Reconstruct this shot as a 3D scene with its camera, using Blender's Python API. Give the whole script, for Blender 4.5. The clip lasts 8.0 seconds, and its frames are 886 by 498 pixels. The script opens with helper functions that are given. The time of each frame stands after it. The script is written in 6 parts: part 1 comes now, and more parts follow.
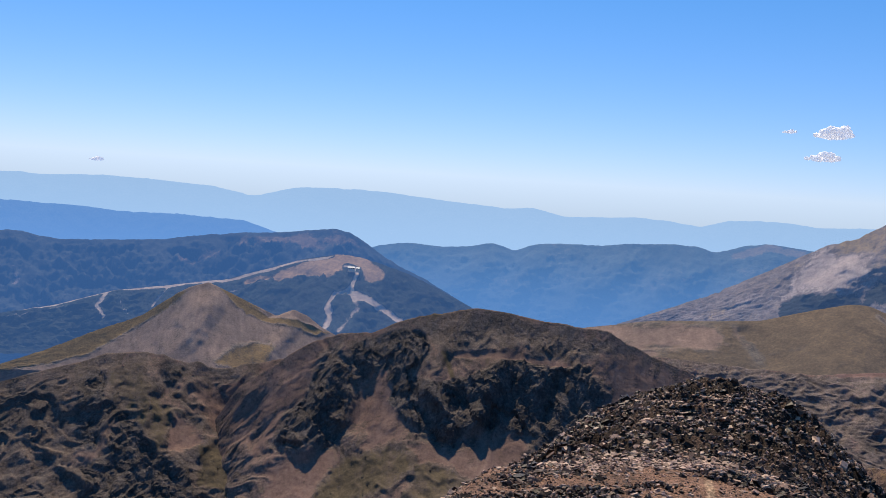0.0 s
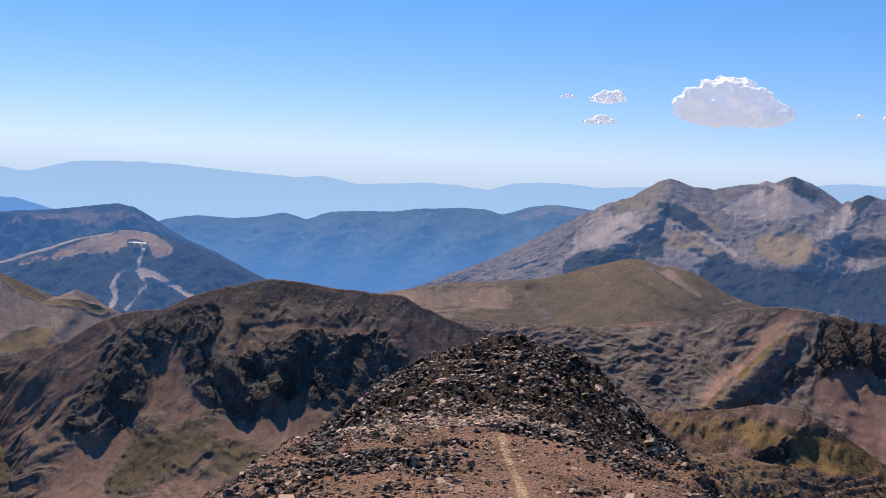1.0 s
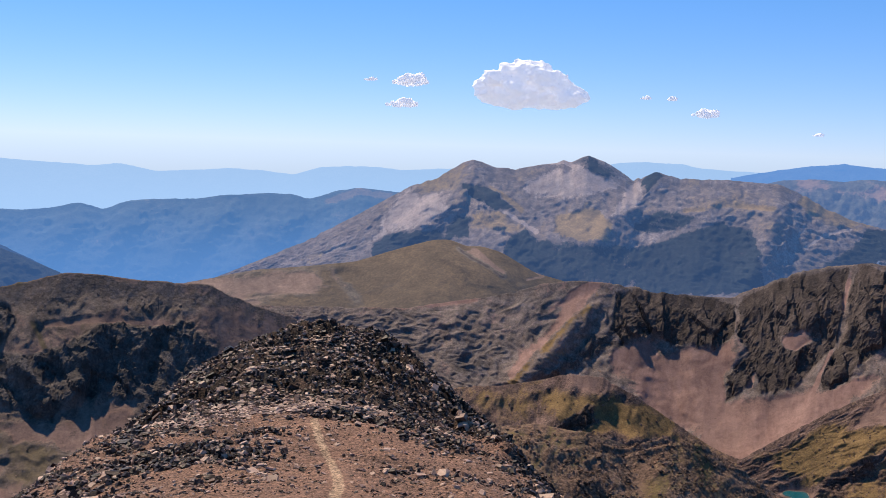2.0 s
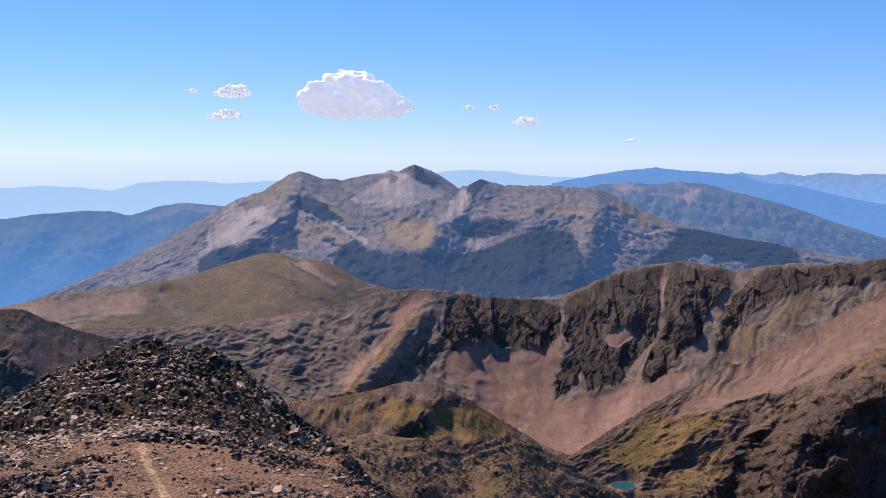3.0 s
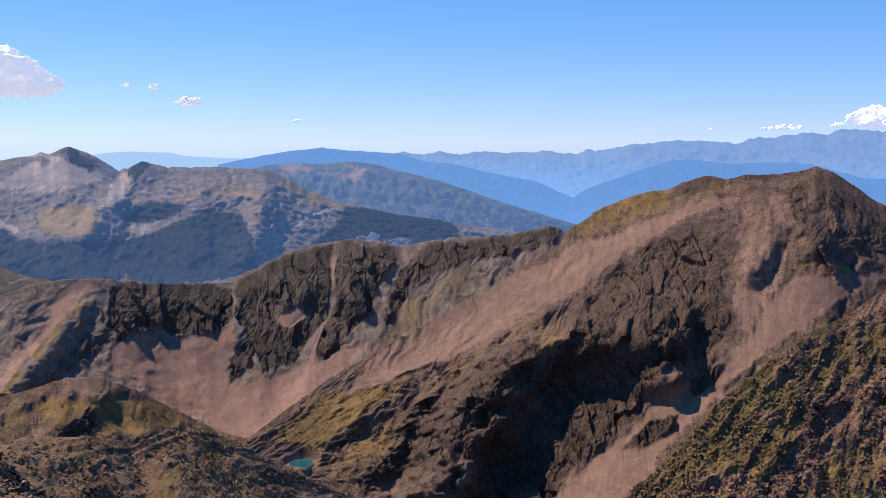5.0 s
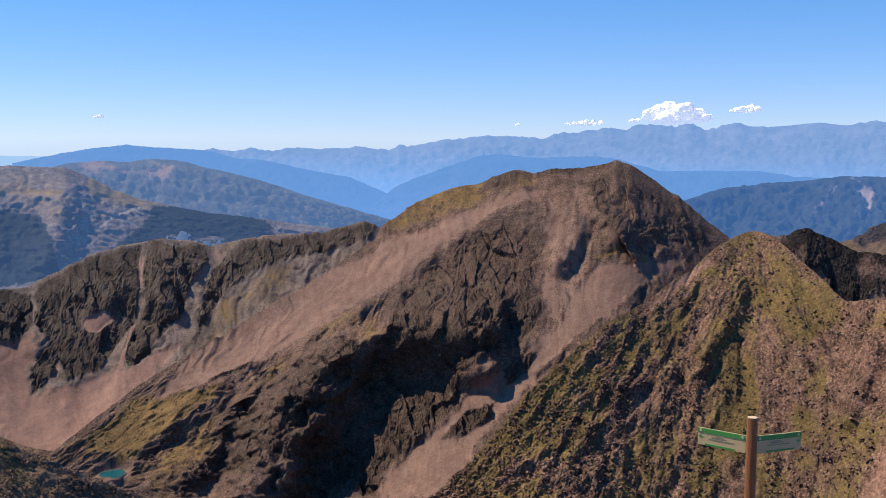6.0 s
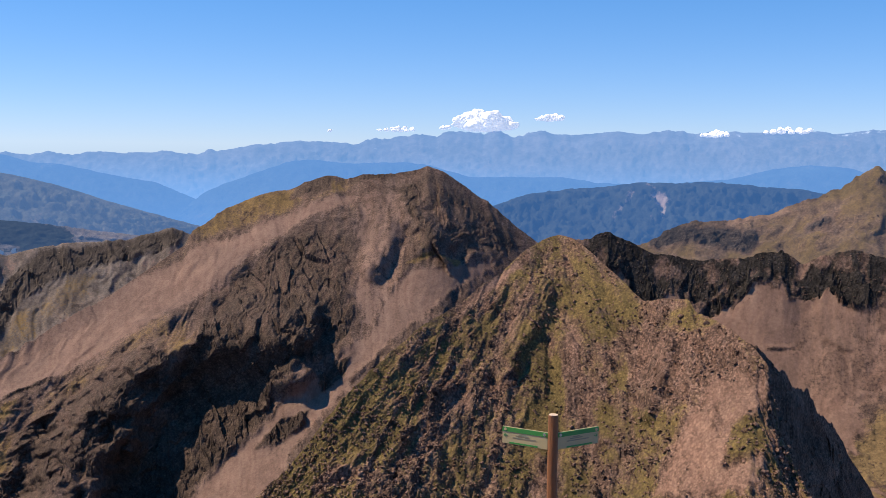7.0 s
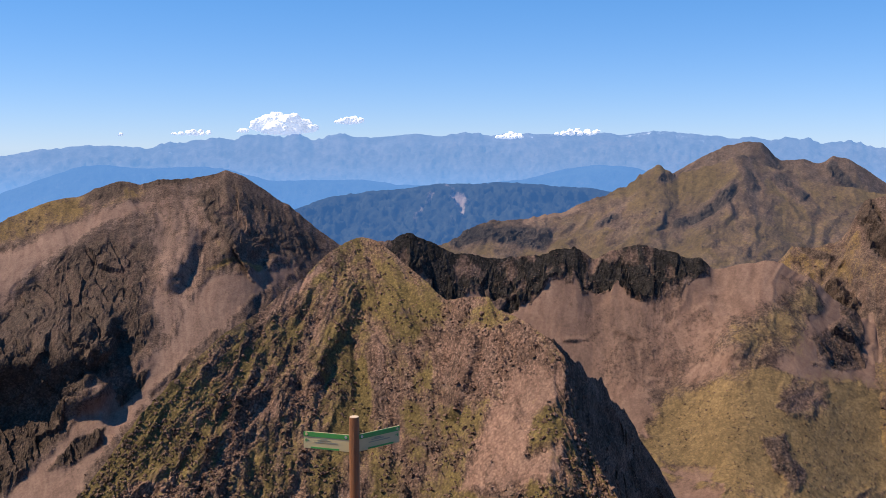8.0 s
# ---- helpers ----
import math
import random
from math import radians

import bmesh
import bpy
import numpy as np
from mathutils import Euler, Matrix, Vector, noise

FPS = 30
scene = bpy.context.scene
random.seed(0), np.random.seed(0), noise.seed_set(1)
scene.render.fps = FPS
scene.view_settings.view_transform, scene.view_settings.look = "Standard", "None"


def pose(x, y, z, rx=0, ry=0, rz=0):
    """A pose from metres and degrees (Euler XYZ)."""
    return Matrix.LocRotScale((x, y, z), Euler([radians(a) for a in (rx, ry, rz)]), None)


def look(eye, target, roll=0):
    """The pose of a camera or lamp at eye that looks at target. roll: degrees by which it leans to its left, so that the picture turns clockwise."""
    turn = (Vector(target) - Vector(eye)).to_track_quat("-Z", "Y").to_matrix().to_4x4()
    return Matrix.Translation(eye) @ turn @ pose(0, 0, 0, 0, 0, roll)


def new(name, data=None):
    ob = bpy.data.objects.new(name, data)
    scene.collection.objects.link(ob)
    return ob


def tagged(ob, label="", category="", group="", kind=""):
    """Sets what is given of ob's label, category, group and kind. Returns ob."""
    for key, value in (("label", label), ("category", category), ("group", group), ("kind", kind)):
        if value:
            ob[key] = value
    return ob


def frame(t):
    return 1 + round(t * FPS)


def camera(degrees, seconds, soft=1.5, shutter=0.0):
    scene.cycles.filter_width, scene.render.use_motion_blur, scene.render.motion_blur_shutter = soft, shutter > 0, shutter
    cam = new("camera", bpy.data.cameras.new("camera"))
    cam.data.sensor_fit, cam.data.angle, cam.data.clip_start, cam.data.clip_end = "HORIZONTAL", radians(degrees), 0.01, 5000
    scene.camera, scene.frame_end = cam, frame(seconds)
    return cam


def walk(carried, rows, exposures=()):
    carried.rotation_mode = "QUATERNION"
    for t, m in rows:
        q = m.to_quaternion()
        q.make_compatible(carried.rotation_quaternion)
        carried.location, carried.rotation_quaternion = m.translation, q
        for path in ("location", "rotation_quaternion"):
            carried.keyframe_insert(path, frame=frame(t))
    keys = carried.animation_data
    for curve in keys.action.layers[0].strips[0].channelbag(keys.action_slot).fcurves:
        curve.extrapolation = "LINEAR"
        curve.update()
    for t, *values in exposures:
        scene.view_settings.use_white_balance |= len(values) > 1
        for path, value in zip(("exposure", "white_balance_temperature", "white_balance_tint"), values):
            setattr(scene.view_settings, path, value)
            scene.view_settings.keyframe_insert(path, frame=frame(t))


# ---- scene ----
# ---- camera: turned by hand on the summit, a forearm's length in front of the body ----
LENS = 46.97
ARM = 0.35
PATH = [  # seconds, tilt, lean, heading
    (0.0, 85.82, -3.88, 0.28),
    (0.5, 85.27, -2.71, -7.21),
    (1.0, 84.67, -2.64, -11.47),
    (1.5, 84.54, -2.75, -16.78),
    (1.7, 84.28, -2.38, -19.07),
    (2.8, 84.88, -0.81, -30.16),
    (3.0, 84.95, -0.66, -32.03),
    (3.5, 84.80, -0.52, -37.05),
    (4.0, 84.91, -0.33, -40.99),
    (4.5, 84.89, -0.28, -45.17),
    (5.0, 84.03, -0.35, -50.52),
    (5.2, 83.81, -0.07, -52.75),
    (6.3, 83.94, -0.41, -63.72),
    (6.5, 83.97, -0.59, -65.57),
    (7.0, 84.22, -0.61, -71.41),
    (7.5, 84.19, -0.38, -77.14),
    (8.0, 84.44, -0.12, -82.55),
]
cam = camera(LENS, 8.0, soft=0.8)


def eye(heading):
    a = radians(-heading)
    return ARM * math.sin(a), ARM * math.cos(a), 0.0


walk(cam, [(t, pose(*eye(h), tilt, lean, h)) for t, tilt, lean, h in PATH], [(0.0, 0.18, 6500, 10), (2.0, 0.3, 6500, 12), (4.0, 0.4, 6500, 13), (5.5, 0.38, 6500, 10), (8.0, 0.33, 6500, 7)])

# ---- sky, sun and exposure ----
SUN_BEARING, SUN_HEIGHT = -11.0, 51.0
world = bpy.data.worlds.new("sky")
scene.world = world
world.use_nodes = True
wn = world.node_tree
sky = wn.nodes.new("ShaderNodeTexSky")
sky.sky_type, sky.sun_disc = "NISHITA", False
sky.sun_elevation, sky.sun_rotation = radians(SUN_HEIGHT), radians(SUN_BEARING % 360)
sky.altitude, sky.air_density, sky.dust_density, sky.ozone_density = 2800, 1.0, 0.0, 3.0
wn.nodes["Background"].inputs["Strength"].default_value = 0.12
vivid = wn.nodes.new("ShaderNodeHueSaturation")
vivid.inputs["Saturation"].default_value = 1.15
clear = wn.nodes.new("ShaderNodeMix")
clear.data_type, clear.blend_type = "RGBA", "MULTIPLY"
clear.inputs[0].default_value, clear.inputs[7].default_value = 1.0, (1.24, 1.52, 2.42, 1)
wn.links.new(sky.outputs[0], clear.inputs[6])
wn.links.new(clear.outputs[2], vivid.inputs["Color"])
even = wn.nodes.new("ShaderNodeGamma")
even.inputs["Gamma"].default_value = 0.66
wn.links.new(vivid.outputs[0], even.inputs["Color"])
wn.links.new(even.outputs[0], wn.nodes["Background"].inputs["Color"])

lamp = bpy.data.lights.new("sun", "SUN")
lamp.energy, lamp.angle, lamp.color = 4.8, radians(0.53), (1.0, 0.84, 0.62)
sun = new("sun", lamp)
b, h = radians(SUN_BEARING), radians(SUN_HEIGHT)
sun_way = Vector((math.sin(b) * math.cos(h), math.cos(b) * math.cos(h), math.sin(h)))
sun.matrix_world = look(sun_way * 300, (0, 0, 0))


# ---- materials ----
def tree_of(name):
    m = bpy.data.materials.new(name)
    m.use_nodes = True
    return m, m.node_tree.nodes, m.node_tree.links


def noise_node(n, l, where, scale, detail=4.0, rough=0.55):
    t = n.new("ShaderNodeTexNoise")
    t.inputs["Scale"].default_value, t.inputs["Detail"].default_value, t.inputs["Roughness"].default_value = scale, detail, rough
    l.new(where, t.inputs["Vector"])
    return t.outputs["Fac"]


def remap(n, l, value, a, b, c=0.0, d=1.0):
    t = n.new("ShaderNodeMapRange")
    t.interpolation_type = "SMOOTHSTEP"
    for k, v in zip(("From Min", "From Max", "To Min", "To Max"), (a, b, c, d)):
        t.inputs[k].default_value = v
    l.new(value, t.inputs["Value"])
    return t.outputs["Result"]


def calc(n, l, op, a, b):
    t = n.new("ShaderNodeMath")
    t.operation = op
    for k, v in enumerate((a, b)):
        if isinstance(v, (int, float)):
            t.inputs[k].default_value = v
        else:
            l.new(v, t.inputs[k])
    return t.outputs[0]


def blend(n, l, fac, a, b, mode="MIX"):
    t = n.new("ShaderNodeMix")
    t.data_type, t.blend_type = "RGBA", mode
    for k, v in ((0, fac), (6, a), (7, b)):
        if isinstance(v, tuple):
            t.inputs[k].default_value = (*v, 1)
        elif isinstance(v, (int, float)):
            t.inputs[k].default_value = v
        else:
            l.new(v, t.inputs[k])
    return t.outputs[2]


def terrain(name, rock, cliff, scree, grass, grain, bump=1.0, air=0.0, tint=(0.2, 0.4, 0.8), thick=(0, -1, 0.0), wild=0.38, calm=0.8, ragged=1.0, runny=1.0):
    """Mountain ground: rock, scree, turf and bare cliff by the mesh's cover attribute. grain: metres of the smallest
    mottling.
    runny: how far patches are drawn out down the slope; air: the share of emission painted in as haze; thick: from
    height, to height, more of that haze glow in the valleys."""
    m, n, l = tree_of(name)
    p = n["Principled BSDF"]
    p.inputs["Roughness"].default_value = 0.92
    p.inputs["Specular IOR Level"].default_value = 0.15
    where = n.new("ShaderNodeTexCoord").outputs["Object"]
    cover = n.new("ShaderNodeAttribute")
    cover.attribute_name = "cover"
    sep = n.new("ShaderNodeSeparateColor")
    l.new(cover.outputs["Color"], sep.inputs[0])
    fine = noise_node(n, l, where, 0.8 / grain, 5.0, 0.75)
    mid = noise_node(n, l, where, 0.16 / grain, 5.0, 0.6)
    wide = noise_node(n, l, where, 0.025 / grain, 4.0, 0.55)
    lie = n.new("ShaderNodeAttribute")
    lie.attribute_name = "lie"
    fall = n.new("ShaderNodeMapping")
    fall.inputs["Scale"].default_value = (0.3 / grain, (0.1 - 0.065 * runny) / grain, 1.0)
    l.new(lie.outputs["Vector"], fall.inputs[0])
    streak = noise_node(n, l, fall.outputs[0], 1.0, 6.0, 0.68)

    def centred(value, k):
        return calc(n, l, "MULTIPLY", calc(n, l, "SUBTRACT", value, 0.5), k)

    def mask(k, spread, lo, hi):
        spread = spread * ragged
        mixed = calc(n, l, "ADD", calc(n, l, "ADD", centred(fine, spread * 1.3), centred(mid, spread * 0.9)), centred(streak, spread * 1.1 * runny))
        return remap(n, l, calc(n, l, "ADD", sep.outputs[k], mixed), lo, hi)

    def two(c, k):
        return blend(n, l, remap(n, l, mid, 0.25, 0.75), tuple(v * (1 - k) for v in c), tuple(v * (1 + k) for v in c))

    loose, bare = mask(0, 0.8, 0.3, 0.75), mask(2, 1.1, 0.34, 0.7)
    runs = blend(n, l, cover.outputs["Alpha"], (0.84, 0.82, 0.82), (1.15, 1.16, 1.15))
    runs = blend(n, l, 1.0, runs, blend(n, l, remap(n, l, streak, 0.25, 0.75), (0.86, 0.83, 0.83), (1.13, 1.15, 1.15)), "MULTIPLY")
    runs = blend(n, l, 1.0, runs, blend(n, l, remap(n, l, fine, 0.3, 0.7), (0.87, 0.87, 0.88), (1.12, 1.12, 1.12)), "MULTIPLY")
    col = blend(n, l, remap(n, l, streak, 0.3, 0.7), two(rock, 0.3), two(tuple(v * k for v, k in zip(rock, (1.02, 1.12, 1.22))), 0.4))
    col = blend(n, l, loose, col, blend(n, l, 1.0, two(scree, 0.12), runs, "MULTIPLY"))
    turf = mask(1, 0.8, 0.25, 0.72)
    col = blend(n, l, turf, col, blend(n, l, remap(n, l, fine, 0.3, 0.7), two(tuple(v * k for v, k in zip(grass, (0.8, 0.84, 0.85))), 0.2), two(tuple(v * 1.1 for v in grass), 0.2)))
    # Bare cliff: darker rock, with some shade of steep faces put into its colour.
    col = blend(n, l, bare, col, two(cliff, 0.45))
    col = blend(n, l, 1.0, col, blend(n, l, remap(n, l, wide, 0.3, 0.7), (0.84, 0.85, 0.86), (1.14, 1.12, 1.1)), "MULTIPLY")
    cells = n.new("ShaderNodeTexVoronoi")
    cells.inputs["Scale"].default_value = 1.1 / grain
    l.new(where, cells.inputs["Vector"])
    tone = n.new("ShaderNodeSeparateColor")
    l.new(cells.outputs["Color"], tone.inputs[0])
    wild = wild * max(0.0, 1 - 1.6 * air)
    speck = blend(n, l, tone.outputs[0], (1 - wild,) * 3, (1 + wild * 0.9,) * 3)
    speck = blend(n, l, 1.0, speck, blend(n, l, remap(n, l, fine, 0.3, 0.7), (0.78, 0.78, 0.78), (1.22, 1.22, 1.22)), "MULTIPLY")
    # Shade in the cracks between stones, painted as darker cell borders.
    crack_shade = remap(n, l, cells.outputs["Distance"], 0.35, 0.85, 1.06, 1.06 - 0.8 * wild)
    speck = blend(n, l, 1.0, speck, crack_shade, "MULTIPLY")
    plain_share = calc(n, l, "MAXIMUM", calc(n, l, "MULTIPLY", loose, calm), calc(n, l, "MULTIPLY", turf, calm * 0.7))
    col = blend(n, l, 1.0, col, blend(n, l, plain_share, speck, (1.0, 1.0, 1.0)), "MULTIPLY")
    l.new(col, p.inputs["Base Color"])
    up = n.new("ShaderNodeBump")
    up.inputs["Strength"].default_value = 1.0
    up.inputs["Distance"].default_value = grain * bump * 0.55
    lumps = calc(n, l, "SUBTRACT", calc(n, l, "ADD", fine, calc(n, l, "MULTIPLY", mid, 0.5)), calc(n, l, "MULTIPLY", cells.outputs["Distance"], 0.35))
    hsum = calc(n, l, "MULTIPLY", lumps, calc(n, l, "SUBTRACT", 1.0, plain_share))
    l.new(hsum, up.inputs["Height"])
    l.new(up.outputs[0], p.inputs["Normal"])
    # Haze is painted in: the surface itself gives off the airlight.
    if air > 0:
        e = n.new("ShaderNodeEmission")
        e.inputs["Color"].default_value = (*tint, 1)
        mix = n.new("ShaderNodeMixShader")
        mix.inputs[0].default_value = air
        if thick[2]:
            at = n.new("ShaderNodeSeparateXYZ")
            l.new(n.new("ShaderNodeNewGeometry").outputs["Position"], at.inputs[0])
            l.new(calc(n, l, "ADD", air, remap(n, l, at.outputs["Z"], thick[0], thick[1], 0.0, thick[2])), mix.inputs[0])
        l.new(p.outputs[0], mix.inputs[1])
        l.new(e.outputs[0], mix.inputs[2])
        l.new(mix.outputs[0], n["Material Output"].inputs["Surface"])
    return m


def plain(name, colour, rough=0.6, metal=0.0, vary=0.2, scale=8.0, bump=0.0):
    m, n, l = tree_of(name)
    p = n["Principled BSDF"]
    p.inputs["Roughness"].default_value, p.inputs["Metallic"].default_value = rough, metal
    where = n.new("ShaderNodeTexCoord").outputs["Object"]
    f = noise_node(n, l, where, scale, 5.0, 0.6)
    l.new(blend(n, l, f, tuple(v * (1 - vary) for v in colour), tuple(v * (1 + vary) for v in colour)), p.inputs["Base Color"])
    if bump:
        up = n.new("ShaderNodeBump")
        up.inputs["Strength"].default_value, up.inputs["Distance"].default_value = 0.5, bump
        l.new(f, up.inputs["Height"])
        l.new(up.outputs[0], p.inputs["Normal"])
    return m


ROCK, CLIFF = (0.12, 0.074, 0.058), (0.088, 0.063, 0.052)
SCREE, TURF = (0.19, 0.12, 0.097), (0.165, 0.103, 0.045)
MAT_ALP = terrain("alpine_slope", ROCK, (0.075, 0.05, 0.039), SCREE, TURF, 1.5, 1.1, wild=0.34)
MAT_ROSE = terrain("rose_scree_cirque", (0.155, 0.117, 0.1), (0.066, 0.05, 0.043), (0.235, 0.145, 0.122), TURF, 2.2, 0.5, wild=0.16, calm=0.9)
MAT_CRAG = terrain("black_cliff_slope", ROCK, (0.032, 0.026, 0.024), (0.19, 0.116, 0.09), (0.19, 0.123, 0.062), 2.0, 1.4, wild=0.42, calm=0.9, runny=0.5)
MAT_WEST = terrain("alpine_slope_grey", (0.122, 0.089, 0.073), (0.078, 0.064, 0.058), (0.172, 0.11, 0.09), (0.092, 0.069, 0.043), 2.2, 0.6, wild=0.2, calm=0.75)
MAT_NEAR = terrain("summit_gravel", (0.11, 0.064, 0.044), (0.036, 0.023, 0.017), (0.205, 0.117, 0.08), (0.42, 0.28, 0.18), 0.09, 1.6, wild=0.6, calm=0.1)
MAT_FRONT = terrain("turf_and_rubble", (0.155, 0.088, 0.064), (0.085, 0.055, 0.043), (0.22, 0.13, 0.097), (0.138, 0.094, 0.038), 1.1, 1.6, wild=0.5, calm=0.55, runny=0.25)
MAT_SPUR = terrain("dark_boulders", (0.165, 0.1, 0.068), (0.075, 0.053, 0.04), (0.2, 0.122, 0.084), (0.14, 0.1, 0.04), 0.5, 1.3)
# Haze colour that hazy slopes emit.
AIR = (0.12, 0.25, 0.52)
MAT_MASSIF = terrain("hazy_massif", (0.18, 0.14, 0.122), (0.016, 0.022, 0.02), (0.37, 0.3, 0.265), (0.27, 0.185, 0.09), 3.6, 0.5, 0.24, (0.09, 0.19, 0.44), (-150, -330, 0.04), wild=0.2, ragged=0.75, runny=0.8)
# Pyramid, olive slopes and heath also glow faintly, as painted haze.
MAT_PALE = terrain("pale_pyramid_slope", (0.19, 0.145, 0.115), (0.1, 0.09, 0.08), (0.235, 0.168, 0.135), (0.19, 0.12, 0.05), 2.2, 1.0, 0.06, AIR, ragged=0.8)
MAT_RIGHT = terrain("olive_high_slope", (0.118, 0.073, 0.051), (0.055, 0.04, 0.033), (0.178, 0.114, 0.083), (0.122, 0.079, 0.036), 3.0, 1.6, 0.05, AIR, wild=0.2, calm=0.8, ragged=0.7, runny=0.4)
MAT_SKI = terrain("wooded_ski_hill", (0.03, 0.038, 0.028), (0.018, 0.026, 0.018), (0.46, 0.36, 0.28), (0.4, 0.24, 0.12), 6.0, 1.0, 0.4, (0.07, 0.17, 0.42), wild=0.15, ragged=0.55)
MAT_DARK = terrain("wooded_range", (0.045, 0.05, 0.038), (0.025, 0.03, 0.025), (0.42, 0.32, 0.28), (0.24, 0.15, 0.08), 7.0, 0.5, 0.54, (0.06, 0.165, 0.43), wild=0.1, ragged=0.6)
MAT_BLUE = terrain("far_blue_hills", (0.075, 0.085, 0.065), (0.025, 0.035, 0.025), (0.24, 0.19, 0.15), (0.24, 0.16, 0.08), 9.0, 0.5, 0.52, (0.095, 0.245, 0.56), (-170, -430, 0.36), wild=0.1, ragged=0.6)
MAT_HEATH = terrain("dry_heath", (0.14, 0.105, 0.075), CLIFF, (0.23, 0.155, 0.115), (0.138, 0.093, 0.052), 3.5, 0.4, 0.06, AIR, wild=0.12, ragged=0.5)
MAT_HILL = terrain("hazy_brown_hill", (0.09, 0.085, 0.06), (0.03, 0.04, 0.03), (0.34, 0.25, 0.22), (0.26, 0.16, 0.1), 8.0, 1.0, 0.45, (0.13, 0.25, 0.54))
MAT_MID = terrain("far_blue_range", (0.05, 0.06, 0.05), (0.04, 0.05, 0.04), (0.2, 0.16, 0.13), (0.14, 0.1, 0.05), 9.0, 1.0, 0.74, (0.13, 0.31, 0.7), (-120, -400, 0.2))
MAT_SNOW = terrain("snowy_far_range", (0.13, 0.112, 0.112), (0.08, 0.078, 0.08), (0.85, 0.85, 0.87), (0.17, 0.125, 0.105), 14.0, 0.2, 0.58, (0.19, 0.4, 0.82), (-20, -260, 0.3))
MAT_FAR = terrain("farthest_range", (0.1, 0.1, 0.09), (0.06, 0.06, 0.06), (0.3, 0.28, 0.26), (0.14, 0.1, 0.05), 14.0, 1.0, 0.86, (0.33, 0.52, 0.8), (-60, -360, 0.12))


# ---- noise for the land ----
rng = np.random.default_rng(7)
PERM = rng.permutation(512)
GRAD = rng.uniform(0, 2 * np.pi, 512)
CELLS = np.column_stack([rng.uniform(0, 1, (512, 2)), rng.normal(0, 0.5, 512), rng.normal(0, 0.55, (512, 2))])


def grain2(x, y):
    xi, yi = np.floor(x).astype(int), np.floor(y).astype(int)
    xf, yf = x - xi, y - yi
    u, v = xf * xf * xf * (xf * (xf * 6 - 15) + 10), yf * yf * yf * (yf * (yf * 6 - 15) + 10)

    def corner(i, j):
        a = GRAD[PERM[(PERM[(xi + i) % 512] + yi + j) % 512]]
        return np.cos(a) * (xf - i) + np.sin(a) * (yf - j)

    low = corner(0, 0) * (1 - u) + corner(1, 0) * u
    high = corner(0, 1) * (1 - u) + corner(1, 1) * u
    return (low * (1 - v) + high * v) * 1.4


def fbm(x, y, octaves=4, gain=0.5):
    total, amp = 0.0, 1.0
    for k in range(octaves):
        total = total + amp * grain2(x * 2 ** k + 17.3 * k, y * 2 ** k + 9.1 * k)
        amp *= gain
    return total


def ridged(x, y, octaves=4, gain=0.55):
    total, amp = 0.0, 1.0
    for k in range(octaves):
        total = total + amp * (1 - 2 * np.abs(grain2(x * 2 ** k + 31.7 * k, y * 2 ** k + 5.3 * k)))
        amp *= gain
    return total


def smooth(a, b, x):
    t = np.clip((x - a) / (b - a), 0, 1)
    return t * t * (3 - 2 * t)


def along(table, a, column, soft):
    """A column of a table of (bearing, ...) rows at the bearings a, rounded over soft degrees."""
    t = np.array(table)
    if soft <= 0:
        return np.interp(a, t[:, 0], t[:, column])
    return sum(w * np.interp(a + d * soft, t[:, 0], t[:, column]) for d, w in ((-1, 0.12), (-0.5, 0.22), (0, 0.32), (0.5, 0.22), (1, 0.12)))


def stroke(a, e, points, half):
    """1 on a line drawn over the land by bearing and depression, falling to 0 at half degrees from it."""
    best = np.full(a.shape, 1e9)
    pts = points if len(points) > 1 else points * 2
    for (a0, e0), (a1, e1) in zip(pts, pts[1:]):
        dx, dy = a1 - a0, e1 - e0
        k = np.clip(((a - a0) * dx + (e - e0) * dy) / max(dx * dx + dy * dy, 1e-9), 0, 1)
        best = np.minimum(best, np.hypot(a - a0 - k * dx, e - e0 - k * dy))
    return smooth(1, 0, best / half)


def area(a, e, points, soft):
    """1 inside an outline drawn over the land by bearing and depression, falling to 0 over soft degrees round its edge."""
    inside, best = np.zeros(a.shape, bool), np.full(a.shape, 1e9)
    for (a0, e0), (a1, e1) in zip(points, points[1:] + points[:1]):
        dx, dy = a1 - a0, e1 - e0
        k = np.clip(((a - a0) * dx + (e - e0) * dy) / max(dx * dx + dy * dy, 1e-9), 0, 1)
        best = np.minimum(best, np.hypot(a - a0 - k * dx, e - e0 - k * dy))
        if dy:
            inside ^= ((e0 > e) != (e1 > e)) & (a < a0 + (e - e0) * dx / dy)
    return smooth(-soft, soft, np.where(inside, best, -best))


def scarp(a, e, points, gentle, steep):
    """A spur along a line drawn downhill: it rises over gentle degrees on the line's one side and breaks off within steep degrees on the other (the
    right hand of one who looks at it, for a positive steep)."""
    best, side = np.full(a.shape, 1e9), np.ones(a.shape)
    for (a0, e0), (a1, e1) in zip(points, points[1:]):
        dx, dy = a1 - a0, e1 - e0
        k = np.clip(((a - a0) * dx + (e - e0) * dy) / max(dx * dx + dy * dy, 1e-9), 0, 1)
        d = np.hypot(a - a0 - k * dx, e - e0 - k * dy)
        turn = np.where(dx * (e - e0) - dy * (a - a0) > 0, 1.0, -1.0)
        side, best = np.where(d < best, turn, side), np.minimum(best, d)
    return smooth(1, 0, best / np.where(side * math.copysign(1, steep) > 0, abs(steep), gentle))


